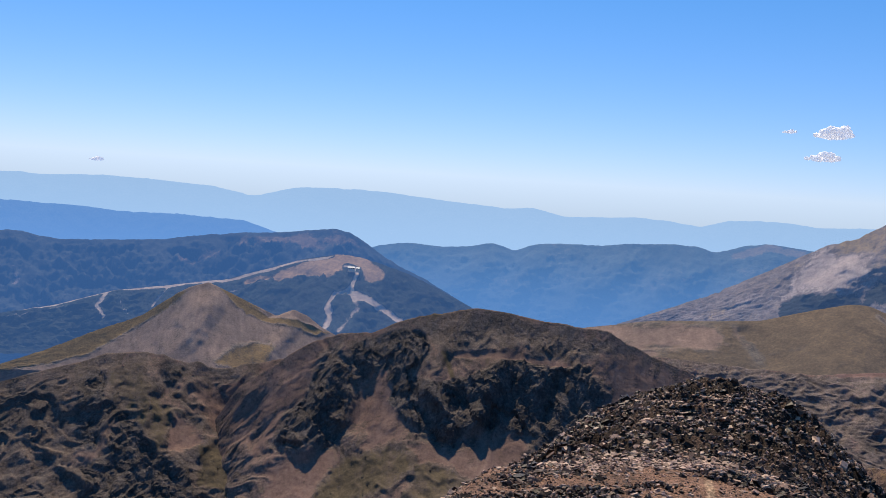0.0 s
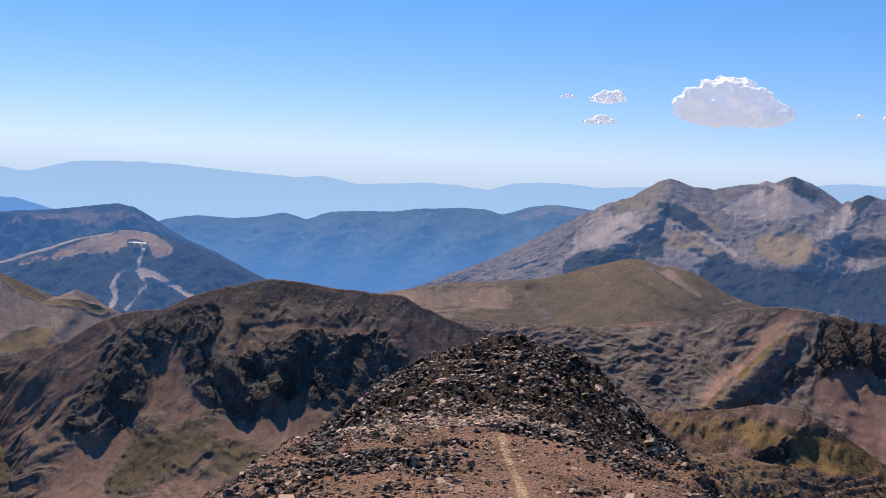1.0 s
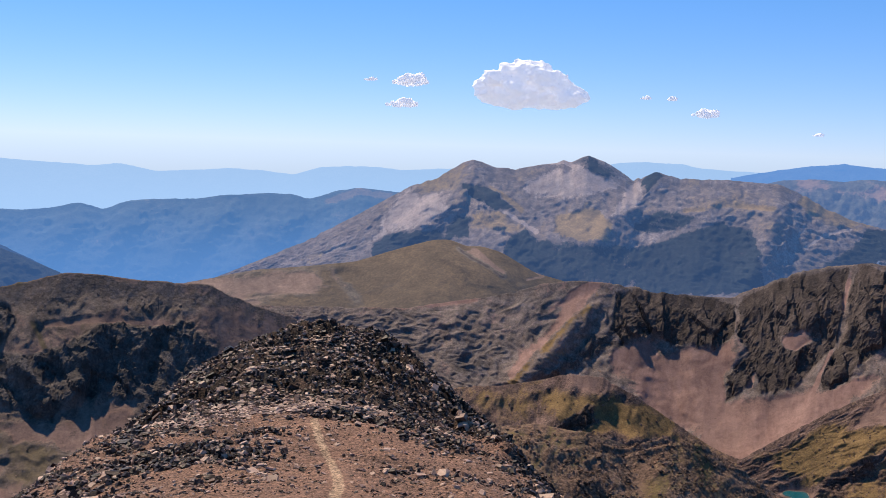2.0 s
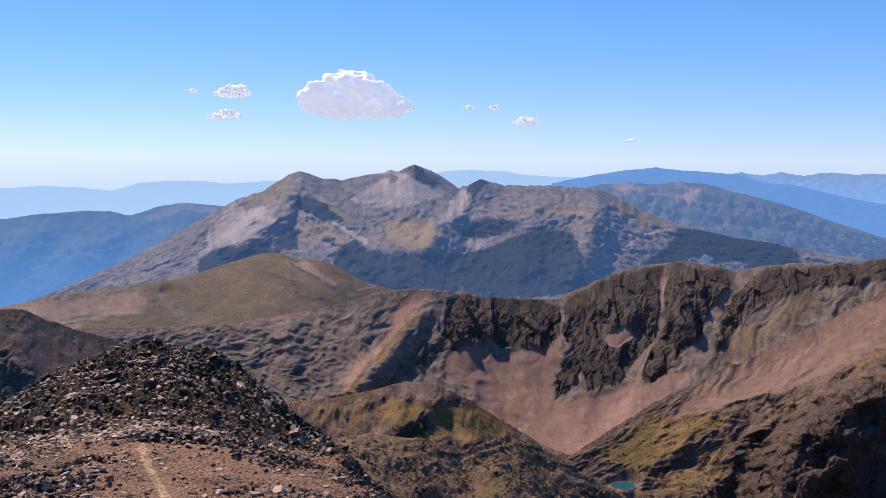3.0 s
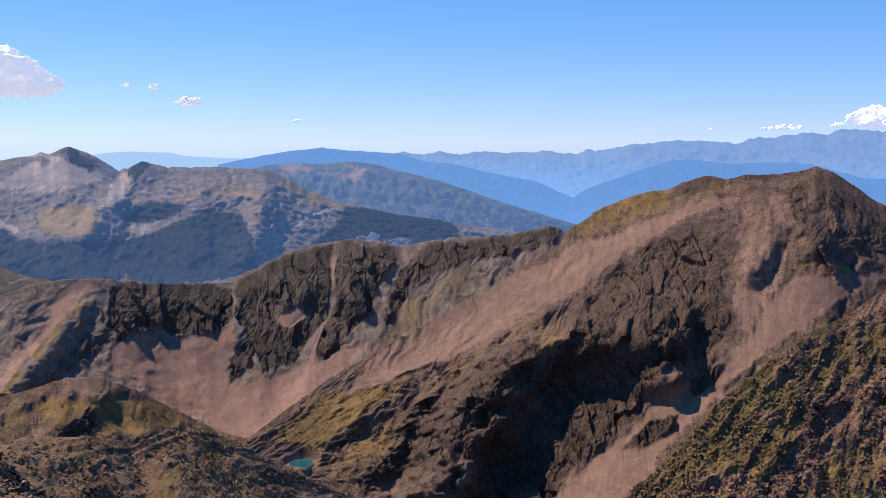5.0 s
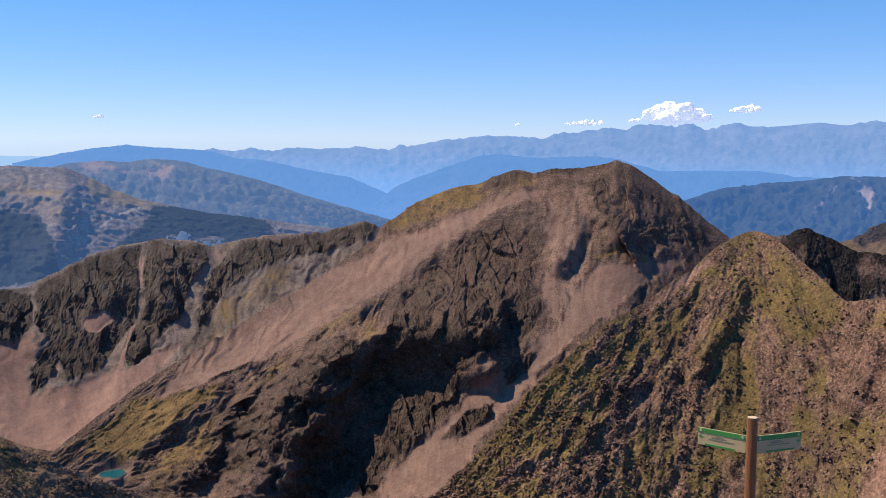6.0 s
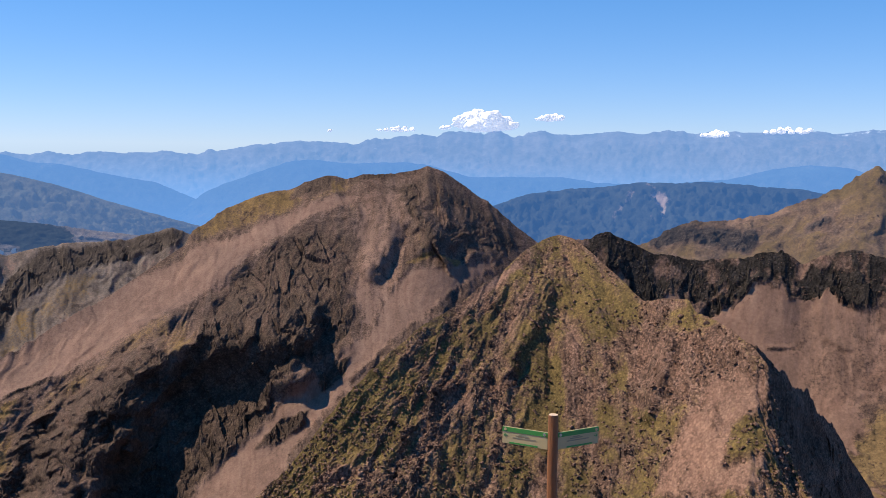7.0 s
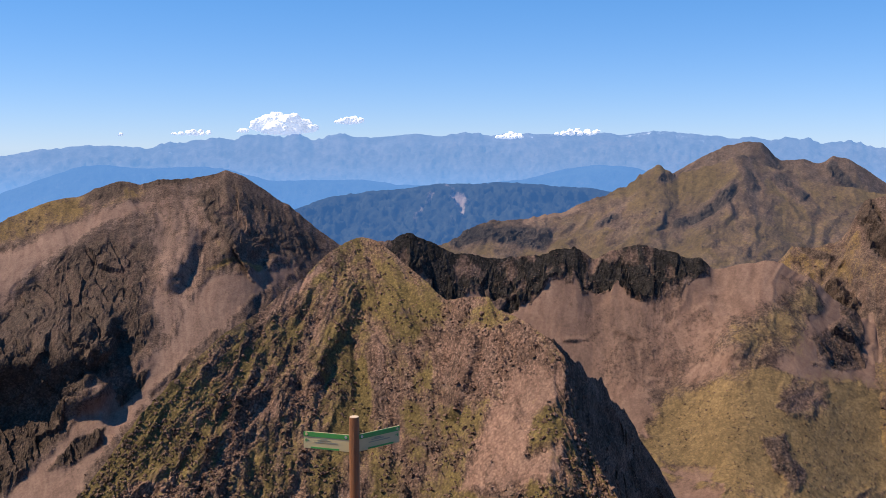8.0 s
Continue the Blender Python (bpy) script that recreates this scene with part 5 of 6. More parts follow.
massif("broad reddish peak with scree flank and dark crags", MAT_ALP, crest=[(39.34, 830, -245), (44.11, 871, -204), (48.76, 918, -173), (53.23, 965, -139), (57.18, 1015, -99), (57.62, 1020, -85), (59.40, 1042, -66), (60.57, 1050, -56), (61.74, 1050, -49), (62.89, 1050, -46), (64.02, 1050, -37), (64.86, 1050, -32), (65.52, 1050, -32), (65.98, 1050, -35), (67.27, 1050, -30), (68.76, 1050, -30), (69.97, 1050, -25), (70.57, 1050, -21), (71.48, 1050, -27), (72.69, 1050, -43), (73.92, 1050, -57), (75.47, 1050, -81), (76.72, 1050, -97), (79.25, 1050, -125), (81.80, 1050, -161)],
    foot=[(39.34, 764, -278), (53.23, 740, -269), (59.40, 712, -259), (62.89, 697, -254), (65.52, 684, -249), (68.76, 684, -249), (71.48, 682, -248), (75.47, 739, -269), (81.80, 824, -300), (81.80, 824, -300)], step=0.068, rows=210, soft=0.1, curve=1.05, jag=(1, 18), ribs=(2.2, 40), rough=(1.4, 28), cliffs=(2.5, 6.5), cover=(0.3, 0.1, 0.1), patch=38, boulders=(9000, 1.0), seed=20.2,
    forms=[(16, 1.9, [(63.25, -3.92), (59.0, -6.45), (54.3, -9.54), (49.82, -12.42), (45.95, -14.74)]),
             (18, 1.2, [(68.51, -2.23), (68.59, -4.33), (67.52, -6.8)]),
             (-14, 0.9, [(70.84, -3.67), (72.33, -5.98)])],
    strokes=[('cliff', 0.3, 0.8, [(47.89, -13.14), (50.14, -12.27)]),
             ('cliff', 0.25, 0.7, [(52.06, -10.2), (53.34, -9.72)]),
             ('turf', 0.3, 0.6, [(69.54, -6.71), (70.94, -6.1), (72.35, -6.51)]),
             ('cliff', 0.4, 0.8, [(66.46, -1.8), (68.2, -1.69), (70.18, -1.36)])],
    areas=[('turf', 0.62, 0.5, 0, [(57.4, -5.07), (59.24, -3.31), (61.39, -2.65), (63.5, -2.0), (64.98, -1.73), (66.18, -2.26), (62.94, -3.62), (60.51, -4.69), (58.35, -5.33)]),
             ('cliff', 0.7, 0.25, 5, [(63.07, -2.93), (63.65, -2.06), (65.34, -1.73), (65.16, -2.53), (63.98, -3.07)]),
             ('scree', 0.95, 0.3, 0, [(66.49, -2.56), (62.94, -3.8), (60.52, -4.85), (58.35, -5.46), (56.95, -6.34), (52.69, -8.3), (48.53, -10.85), (45.95, -12.57), (44.66, -14.41), (47.89, -13.14), (51.11, -12.01), (53.04, -10.98), (55.9, -9.42), (57.78, -8.37), (60.09, -6.49), (61.76, -5.38), (63.86, -4.09), (66.51, -3.11)]),
             ('scree', 0.62, 0.6, 0, [(66.21, -2.93), (68.96, -2.66), (69.5, -5.51), (69.02, -7.94), (67.64, -10.13), (66.65, -10.49), (66.23, -8.07), (66.88, -5.3)]),
             ('turf', 0.8, 0.4, 0, [(40.82, -16.29), (43.38, -14.23), (45.95, -13.81), (48.53, -13.36), (47.89, -14.29), (44.65, -16.26), (43.36, -17.14), (42.09, -16.79)]),
             ('turf', 0.5, 0.7, 0, [(53.04, -11.36), (56.22, -9.6), (57.51, -10.89), (56.27, -12.79), (52.75, -14.74), (49.19, -16.92), (45.94, -19.01), (44.64, -19.58), (43.36, -18.04), (45.95, -16.28), (49.18, -13.83), (51.12, -12.57)]),
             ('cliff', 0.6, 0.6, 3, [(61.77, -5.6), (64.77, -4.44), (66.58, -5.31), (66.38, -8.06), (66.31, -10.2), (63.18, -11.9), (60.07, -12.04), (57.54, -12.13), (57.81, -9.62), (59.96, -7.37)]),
             # Hollow under the crag: its shade is painted as full cliff cover.
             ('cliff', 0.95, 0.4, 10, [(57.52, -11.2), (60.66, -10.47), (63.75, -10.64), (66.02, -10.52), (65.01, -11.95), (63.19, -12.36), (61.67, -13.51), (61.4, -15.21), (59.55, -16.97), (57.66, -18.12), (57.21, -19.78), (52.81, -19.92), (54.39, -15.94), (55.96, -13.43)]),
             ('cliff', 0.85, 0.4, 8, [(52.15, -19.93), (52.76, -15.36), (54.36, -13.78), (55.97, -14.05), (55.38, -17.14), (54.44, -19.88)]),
             ('cliff', 0.7, 0.3, 8, [(47.89, -16.3), (49.02, -14.61), (50.32, -13.98), (50.49, -15.38), (49.19, -16.92), (47.57, -17.37)]),
             ('cliff', 0.7, 0.3, 8, [(43.84, -17.15), (45.95, -15.51), (46.27, -15.82), (44.97, -16.87)]),
             ('cliff', 0.7, 0.3, 8, [(45.94, -18.56), (47.89, -17.22), (48.87, -16.92), (47.89, -18.74), (46.26, -19.32)]),
             ('scree', 0.92, 0.3, 0, [(74.21, -6.7), (72.36, -6.74), (70.12, -6.74), (69.15, -7.63), (67.65, -10.43), (66.2, -11.27), (64.74, -13.03), (62.77, -13.76), (61.72, -15.19), (59.62, -17.27), (57.83, -18.71), (57.21, -19.93), (61.53, -19.69), (62.72, -17.39), (64.21, -15.49), (65.39, -14.2), (67.13, -12.27), (69.68, -10.0), (72.41, -7.75)]),
             ('cliff', 0.9, 0.25, 6, [(61.06, -16.59), (62.34, -15.24), (63.88, -14.76), (63.75, -15.58), (61.76, -16.61)]),
             ('cliff', 0.9, 0.25, 6, [(64.3, -13.43), (65.17, -12.25), (66.28, -11.88), (66.1, -12.71), (64.83, -13.7)]),
             # Summit's shaded right facet, darkened in colour over its rock.
             ('cliff', 0.95, 0.3, 10, [(68.89, -3.12), (69.14, -2.36), (70.21, -2.04), (71.39, -3.5), (72.7, -5.08), (72.31, -5.54), (70.61, -5.01), (69.59, -4.3)]),
             ('cliff', 0.5, 0.4, 0, [(69.43, -2.62), (70.36, -1.51), (71.93, -1.86), (73.68, -3.09), (75.27, -4.63), (76.38, -5.63), (74.38, -6.22), (72.5, -5.95), (70.9, -5.35), (69.77, -4.1)]),
             ('cliff', 0.62, 0.7, 6, [(49.14, -16.61), (51.36, -13.47), (53.57, -11.8), (55.71, -10.44), (56.85, -11.77), (57.13, -17.36), (48.01, -18.47)])],
    scarps=[(42, 3.0, 3.6, [(62.3, -10.4), (60.2, -10.55), (56.71, -10.9), (53.7, -12.85), (51.47, -16.3), (50.19, -20.24)]),
             (20, 1.4, 2.6, [(69.42, -2.09), (69.77, -3.72), (70.75, -5.29)]),
             (3, 1, 0.7, [(60.25, -6.73), (57.81, -9.62), (57.2, -10.89)])],
    basins=[(539, 587, -254.6, 9.5)])
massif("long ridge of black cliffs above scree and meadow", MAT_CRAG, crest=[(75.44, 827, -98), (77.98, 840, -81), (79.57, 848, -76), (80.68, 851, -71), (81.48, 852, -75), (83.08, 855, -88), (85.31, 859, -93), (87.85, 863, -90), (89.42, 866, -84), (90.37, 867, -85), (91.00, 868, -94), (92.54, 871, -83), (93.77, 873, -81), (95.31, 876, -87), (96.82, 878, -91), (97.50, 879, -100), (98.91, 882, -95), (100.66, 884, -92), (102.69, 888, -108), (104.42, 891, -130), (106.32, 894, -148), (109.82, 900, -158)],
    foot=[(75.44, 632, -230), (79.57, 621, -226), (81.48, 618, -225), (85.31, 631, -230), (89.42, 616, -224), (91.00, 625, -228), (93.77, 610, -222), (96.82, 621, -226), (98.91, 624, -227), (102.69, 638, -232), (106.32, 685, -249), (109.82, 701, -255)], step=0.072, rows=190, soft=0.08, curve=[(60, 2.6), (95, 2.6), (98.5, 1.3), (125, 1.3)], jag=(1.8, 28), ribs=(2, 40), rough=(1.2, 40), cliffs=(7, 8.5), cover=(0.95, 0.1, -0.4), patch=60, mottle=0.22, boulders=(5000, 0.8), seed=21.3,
    forms=[(10, 0.8, [(89.92, -5.86), (90.27, -7.40)]),
             (12, 0.8, [(93.21, -5.45), (93.88, -7.86)]),
             (-8, 0.6, [(91.29, -6.13), (91.51, -8.27)]),
             (10, 1.5, [(101.49, -5.19), (99.58, -8.90), (98.75, -10.76)])],
    strokes=[('cliff', 0.25, 1.2, [(92.32, -10.11), (93.57, -10.54)]),
             ('cliff', 0.2, 1.0, [(89.49, -10.66), (90.75, -10.47)]),
             ('scree', 0.3, 0.8, [(90.13, -11.11), (92.7, -13.5), (95.28, -17.29)]),
             ('scree', 0.3, 0.5, [(98.52, -12.89), (101.79, -13.84)]),
             ('cliff', 0.2, 0.8, [(104.05, -5.99), (104.82, -8.02), (105.05, -10.35)]),
             ('scree', 0.3, 0.8, [(105.46, -6.81), (105.3, -9.74)]),
             ('turf', 0.25, 0.7, [(93.69, -16.19), (95.6, -17.86)]),
             ('scree', 0.15, 1.2, [(94.97, -17.31), (97.45, -17.73), (99.88, -18.1)])],
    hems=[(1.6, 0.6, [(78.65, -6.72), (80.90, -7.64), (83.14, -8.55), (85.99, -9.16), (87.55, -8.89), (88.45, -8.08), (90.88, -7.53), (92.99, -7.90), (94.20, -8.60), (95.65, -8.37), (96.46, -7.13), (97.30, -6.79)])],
    areas=[('scree', 0.75, 0.8, 0.0, [(88.2, -9.28), (97.17, -7.78), (98.73, -10.15), (97.0, -12.68), (93.35, -14.69), (91.1, -12.33)]),
             ('turf', 0.9, 1.1, 0.0, [(94.88, -13.55), (97.0, -12.68), (99.67, -11.76), (101.75, -12.66), (106.75, -11.94), (107.57, -18.05), (104.25, -18.2), (100.49, -18.62), (97.46, -18.02), (95.29, -17.59), (93.84, -15.73)]),
             ('turf', 0.55, 1.1, 0.0, [(98.4, -8.95), (100.44, -8.25), (102.14, -7.57), (102.89, -8.72), (100.83, -11.24), (98.78, -11.66), (98.29, -10.18)]),
             ('scree', 0.55, 0.7, 0.0, [(100.89, -13.02), (103.18, -12.55), (102.95, -14.03), (101.21, -13.88)]),
             ('cliff', 0.42, 0.25, 3, [(100.23, -15.38), (101.54, -15.03), (101.93, -16.22), (102.84, -17.28), (101.94, -18.04), (101.02, -16.89)]),
             ('cliff', 0.42, 0.35, 3, [(102.79, -11.25), (102.8, -9.91), (104.16, -8.88), (105.02, -9.47), (105.42, -11.25), (103.98, -11.45)]),
             ('cliff', 0.42, 0.2, 3, [(104.01, -6.29), (104.64, -6.85), (105.2, -9.17), (104.83, -10.42), (104.15, -8.64)])])
massif("craggy olive ridge with a dark gully", MAT_ALP, crest=[(99.82, 1000, -124), (101.49, 1000, -91), (102.63, 1000, -90), (103.73, 1000, -84), (104.26, 1000, -74), (104.64, 1000, -58), (105.02, 1000, -46), (106.03, 1000, -41), (107.40, 1000, -36), (109.96, 1000, -38)],
    foot=[(99.82, 924, -183), (101.49, 878, -186), (102.63, 869, -193), (103.73, 855, -198), (104.26, 840, -198), (104.64, 822, -197), (105.02, 809, -196), (106.03, 797, -200), (107.40, 783, -206), (109.96, 781, -209), (109.96, 781, -209)], step=0.080, rows=92, soft=0.08, jag=(1.5, 16), ribs=(4, 35), rough=(3, 25), cliffs=(5.2, 10.4), cover=(0.15, 0.4, 0.05), patch=40, boulders=(1050, 1.46), seed=22.4,
    forms=[(-10, 0.5, [(104.07, -6.28), (104.71, -8.61), (105.33, -10.32)])],
    strokes=[("cliff", 0.9, 1.2, [(103.83, -7.48), (104.47, -9.51), (103.69, -11.03)]),
             ("cliff", 0.9, 1.6, [(105.18, -3.15), (105.93, -5.03)]),
             ("cliff", 0.35, 1.3, [(102.06, -5.17), (103.48, -5.57)]),
             ("scree", 0.3, 1.2, [(105.53, -8.56), (106.03, -10.85)])])
massif("steep turf and rock hill with crumbling crest", MAT_FRONT, crest=[(60.07, 420, -154.0), (62.73, 420, -134.7), (65.77, 428, -108.7), (68.24, 455, -95.3), (70.41, 478, -85.0), (72.60, 502, -77.2), (74.81, 526, -65.2), (76.08, 539, -55.6), (77.35, 553, -48.8), (77.98, 560, -47.3), (78.93, 548, -49.3), (80.52, 528, -59.9), (81.80, 511, -68.1), (82.76, 499, -74.1), (84.04, 482, -69.9), (85.16, 468, -68.3), (85.65, 462, -72.6), (88.22, 429, -77.4), (89.51, 413, -84.7), (89.91, 407, -96.3), (90.26, 403, -109.0), (91.18, 391, -119.0), (92.33, 377, -127.2), (93.14, 366, -131.8)],
    foot=[(60.07, 413, -158.6), (68.24, 380, -145.9), (74.81, 397, -152.3), (77.98, 402, -154.2), (81.80, 390, -149.7), (85.16, 363, -139.3), (89.51, 343, -131.8), (91.18, 362, -138.8), (93.14, 358, -137.3)], step=0.06, rows=235, soft=0.06, curve=1.0, jag=(0.6, 9), ribs=(0.5, 14), rough=(2.3, 9), cliffs=(1.9, 3.6), cover=(0.08, 0.5, 0.08), patch=18, mottle=0.5, boulders=(11000, 1.15), seed=23.5,
    forms=[(-2.5, 0.5, [(77.72, -10.84), (77.75, -13.97)]),
             (6, 1.2, [(77.68, -5.14), (76.74, -8.32), (75.15, -12.42)]),
             (8, 0.8, [(84.40, -8.52), (84.13, -10.72), (82.92, -14.49)]),
             (-7, 0.9, [(80.90, -8.27), (82.22, -10.77)])],
    strokes=[('cliff', 0.35, 0.36, [(72.73, -9.19), (71.34, -10.95), (70.27, -13.49), (69.35, -16.29), (68.43, -19.36)]),
             ('cliff', 0.45, 0.5, [(72.16, -12.18), (71.08, -14.08), (70.49, -16.57), (69.74, -19.62)]),
             ('cliff', 0.35, 0.36, [(69.15, -14.14), (67.58, -17.25), (66.31, -20.0)]),
             ('cliff', 0.25, 0.32, [(74.54, -12.09), (73.69, -15.83)]),
             ('cliff', 0.3, 0.32, [(77.61, -10.4), (77.82, -11.93)]),
             ('turf', 0.5, 0.7, [(77.97, -11.92), (78.21, -14.36), (77.51, -16.82)]),
             ('scree', 0.45, 0.6, [(72.57, -9.19), (74.42, -7.72), (75.64, -6.74)]),
             ('cliff', 0.4, 0.27, [(80.59, -16.29), (82.12, -16.75)]),
             ('cliff', 0.35, 0.27, [(81.55, -10.19), (84.21, -10.32)])],
    areas=[('turf', 0.9, 0.35, 0, [(67.19, -12.62), (68.47, -11.81), (67.86, -14.17), (65.3, -17.29), (63.03, -20.01), (61.07, -19.99), (63.02, -17.29), (65.59, -14.35)]),
             ('scree', 0.72, 0.6, 0, [(89.6, -12.5), (87.68, -11.52), (86.48, -12.81), (85.0, -15.0), (84.22, -17.13), (83.42, -18.95), (89.91, -18.13)]),
             ('turf', 0.6, 0.4, 0, [(87.84, -14.71), (89.66, -13.64), (89.77, -15.62), (87.4, -17.05)]),
             ('scree', 0.25, 0.8, 0, [(81.86, -10.47), (87.04, -9.81), (89.32, -11.37), (85.49, -13.19), (83.25, -15.17), (81.39, -13.53)])],
    scarps=[])
massif("dark boulder spur below the knoll", MAT_SPUR, crest=[(21.88, 162, -41.1), (25.86, 166, -46.6), (28.06, 168, -45.9), (31.25, 171, -48.0), (33.83, 174, -50.8), (35.12, 175, -48.9), (37.72, 178, -51.4), (40.33, 180, -56.2), (43.59, 184, -62.4), (46.83, 185, -67.9)],
    foot=[(21.88, 131, -50.1), (25.86, 140, -53.9), (28.06, 140, -53.8), (31.25, 145, -55.5), (33.83, 150, -57.6), (35.12, 148, -56.7), (37.72, 153, -58.6), (40.33, 161, -61.7), (43.59, 172, -65.9), (46.83, 180, -69.2), (46.83, 180, -69.2)], step=0.087, rows=81, soft=0.15, curve=1.0, jag=(0.5, 5), ribs=(0.5, 10), rough=(0.8, 5), cliffs=(0.8, 2.6), cover=(0.25, 0.2, 0.15), patch=12, mottle=0.45, boulders=(4500, 0.45), seed=24.6)
massif("dark shaded crag flank of the steep hill", MAT_FRONT, crest=[(87.58, 454, -84.5), (88.86, 441, -84.5), (89.83, 461, -95.8), (90.63, 481, -105.2), (91.43, 501, -115.0), (92.23, 521, -128.8), (93.04, 541, -142.0), (94.01, 565, -163.9), (94.97, 589, -185.4), (95.95, 614, -212), (96.43, 626, -224)],
    foot=[(87.58, 381, -150.1), (88.86, 372, -146.6), (89.83, 395, -155.5), (90.63, 416, -163.8), (91.43, 437, -172.3), (92.23, 462, -182.0), (93.04, 486, -191.5), (94.01, 520, -204.7), (94.97, 553, -217.8), (95.95, 591, -232.6), (96.43, 609, -240), (96.43, 609, -240)], step=0.043, rows=150, soft=0.03, curve=1.0, jag=(2.6, 12), ribs=(3, 16), rough=(2.5, 9), cliffs=(3.2, 4.5), cover=(0.15, 0.1, 0.6), mottle=0.4, patch=14, boulders=(1050, 0.91), seed=25.7)



# ---- the summit ridge and its knoll ----
AXIS = radians(15.9)
SPINE = [(-60, -32), (-25, -9), (0, -1.6), (12, -5.5), (25, -9.3), (33, -11.1), (42, -12.0), (48, -12.3), (55, -12.0), (60, -11.75), (66, -12.5), (75, -17), (90, -30), (120, -58), (300, -190), (700, -420)]
BEND_LEFT = [(0, 0.012), (45, 0.013), (56, 0.05), (80, 0.05)]
BEND_RIGHT = [(0, 0.018), (38, 0.018), (46, 0.03), (56, 0.07), (80, 0.07)]


def ridge_frame(x, y):
    """Metres along the ridge and to its right."""
    return x * math.sin(AXIS) + y * math.cos(AXIS), x * math.cos(AXIS) - y * math.sin(AXIS)


def summit_height(x, y):
    s, c = ridge_frame(x, y)
    z = along(SPINE, s, 1, 2.0)
    left, right = np.maximum(-c, 0), np.maximum(c, 0)
    z = z - np.interp(s, *np.array(BEND_LEFT).T) * np.minimum(left, 10) ** 2 - 0.75 * np.maximum(left - 10, 0)
    z = z - np.interp(s, *np.array(BEND_RIGHT).T) * np.minimum(right, 8.5) ** 2 - 0.95 * np.maximum(right - 8.5, 0)
    crag = smooth(46, 52, s) * smooth(76, 68, s) + smooth(6, 9, right) * smooth(40, 48, s)
    bumps = 0.2 * fbm(x / 5, y / 5, 5, 0.6) + 0.4 * fbm(x / 18 + 3, y / 18, 3) + np.clip(crag, 0, 1) * (0.75 + 0.5 * smooth(1, 6, right)) * (0.5 * ridged(x / 3.4, y / 3.4, 4, 0.6) + 0.3 * plates(x + y * 0.3, y, 2.6, 5) + 0.16 * plates(x, y, 1.1, 9))
    return z + bumps * smooth(1.5, 14, np.hypot(x, y))


def summit():
    a = np.concatenate([np.linspace(-12, 42, 400), np.linspace(42.5, 347.9, 120)])
    a = np.radians(np.append(a, 348.0))[None, :]
    r = np.concatenate([[0.0], np.geomspace(0.2, 24, 30), np.linspace(24.3, 78, 180), np.geomspace(79.5, 520, 36)])[:, None]
    x, y = r * np.sin(a), r * np.cos(a)
    s, c = ridge_frame(x, y)
    n = fbm(x / 4, y / 4, 5)
    # Knoll and right flank: dark cover paints backlit shade and crevices on the rock.
    knoll = smooth(44, 49, s + n) + smooth(7, 10, c) * smooth(30, 42, s)
    trail = 0.75 * smooth(0.27, 0.1, np.abs(c - 0.15 - 0.035 * (s - 38) * -1 + 0.25 * np.sin(s / 3.0))) * smooth(22, 25, s) * smooth(44.5, 42.5, s)
    cover = [0.85 + n * 0.35 - knoll * 0.7, trail, 0.1 - n * 0.4 + knoll * 0.6 - trail]
    return tagged(sheet("summit_ridge", x, y, summit_height(x, y), [np.clip(v, 0, 1) for v in cover], MAT_NEAR),
                  "reddish gravel summit ridge with a foot trail", "ground", kind="structure")


ridge = summit()


# ---- stones on the ridge ----
def stone_material(name, lift):
    m, n, l = tree_of(name)
    p = n["Principled BSDF"]
    p.inputs["Roughness"].default_value = 0.5
    p.inputs["Specular IOR Level"].default_value = 0.16
    where = n.new("ShaderNodeTexCoord").outputs["Object"]
    geo, info = n.new("ShaderNodeNewGeometry"), n.new("ShaderNodeObjectInfo")
    pick = calc(n, l, "FRACT", calc(n, l, "ADD", geo.outputs["Random Per Island"], info.outputs["Random"]), 0.0)
    ramp = n.new("ShaderNodeValToRGB")
    # Mixed stone tones; the palest imitate sun glints, the darkest backlit faces.
    ramp.color_ramp.elements[0].color, ramp.color_ramp.elements[1].color = (0.018, 0.011, 0.008, 1), (0.5, 0.33, 0.24, 1)
    for at, col in ((0.5, (0.036, 0.021, 0.015, 1)), (0.8, (0.14, 0.08, 0.055, 1))):
        ramp.color_ramp.elements.new(at).color = col
    l.new(calc(n, l, "ADD", calc(n, l, "MULTIPLY", pick, 1 - lift), lift), ramp.inputs[0])
    f = noise_node(n, l, where, 9.0, 5.0, 0.65)
    l.new(blend(n, l, 1.0, ramp.outputs[0], blend(n, l, f, (0.6, 0.6, 0.6), (1.4, 1.4, 1.4)), "MULTIPLY"), p.inputs["Base Color"])
    up = n.new("ShaderNodeBump")
    up.inputs["Strength"].default_value, up.inputs["Distance"].default_value = 0.6, 0.04
    l.new(f, up.inputs["Height"])
    l.new(up.outputs[0], p.inputs["Normal"])
    return m


MAT_STONE = stone_material("ridge_stone", 0.0)
# Light slabs, their colour raised further to imitate glints.
MAT_SLAB = stone_material("pale_glint_slab", 0.76)


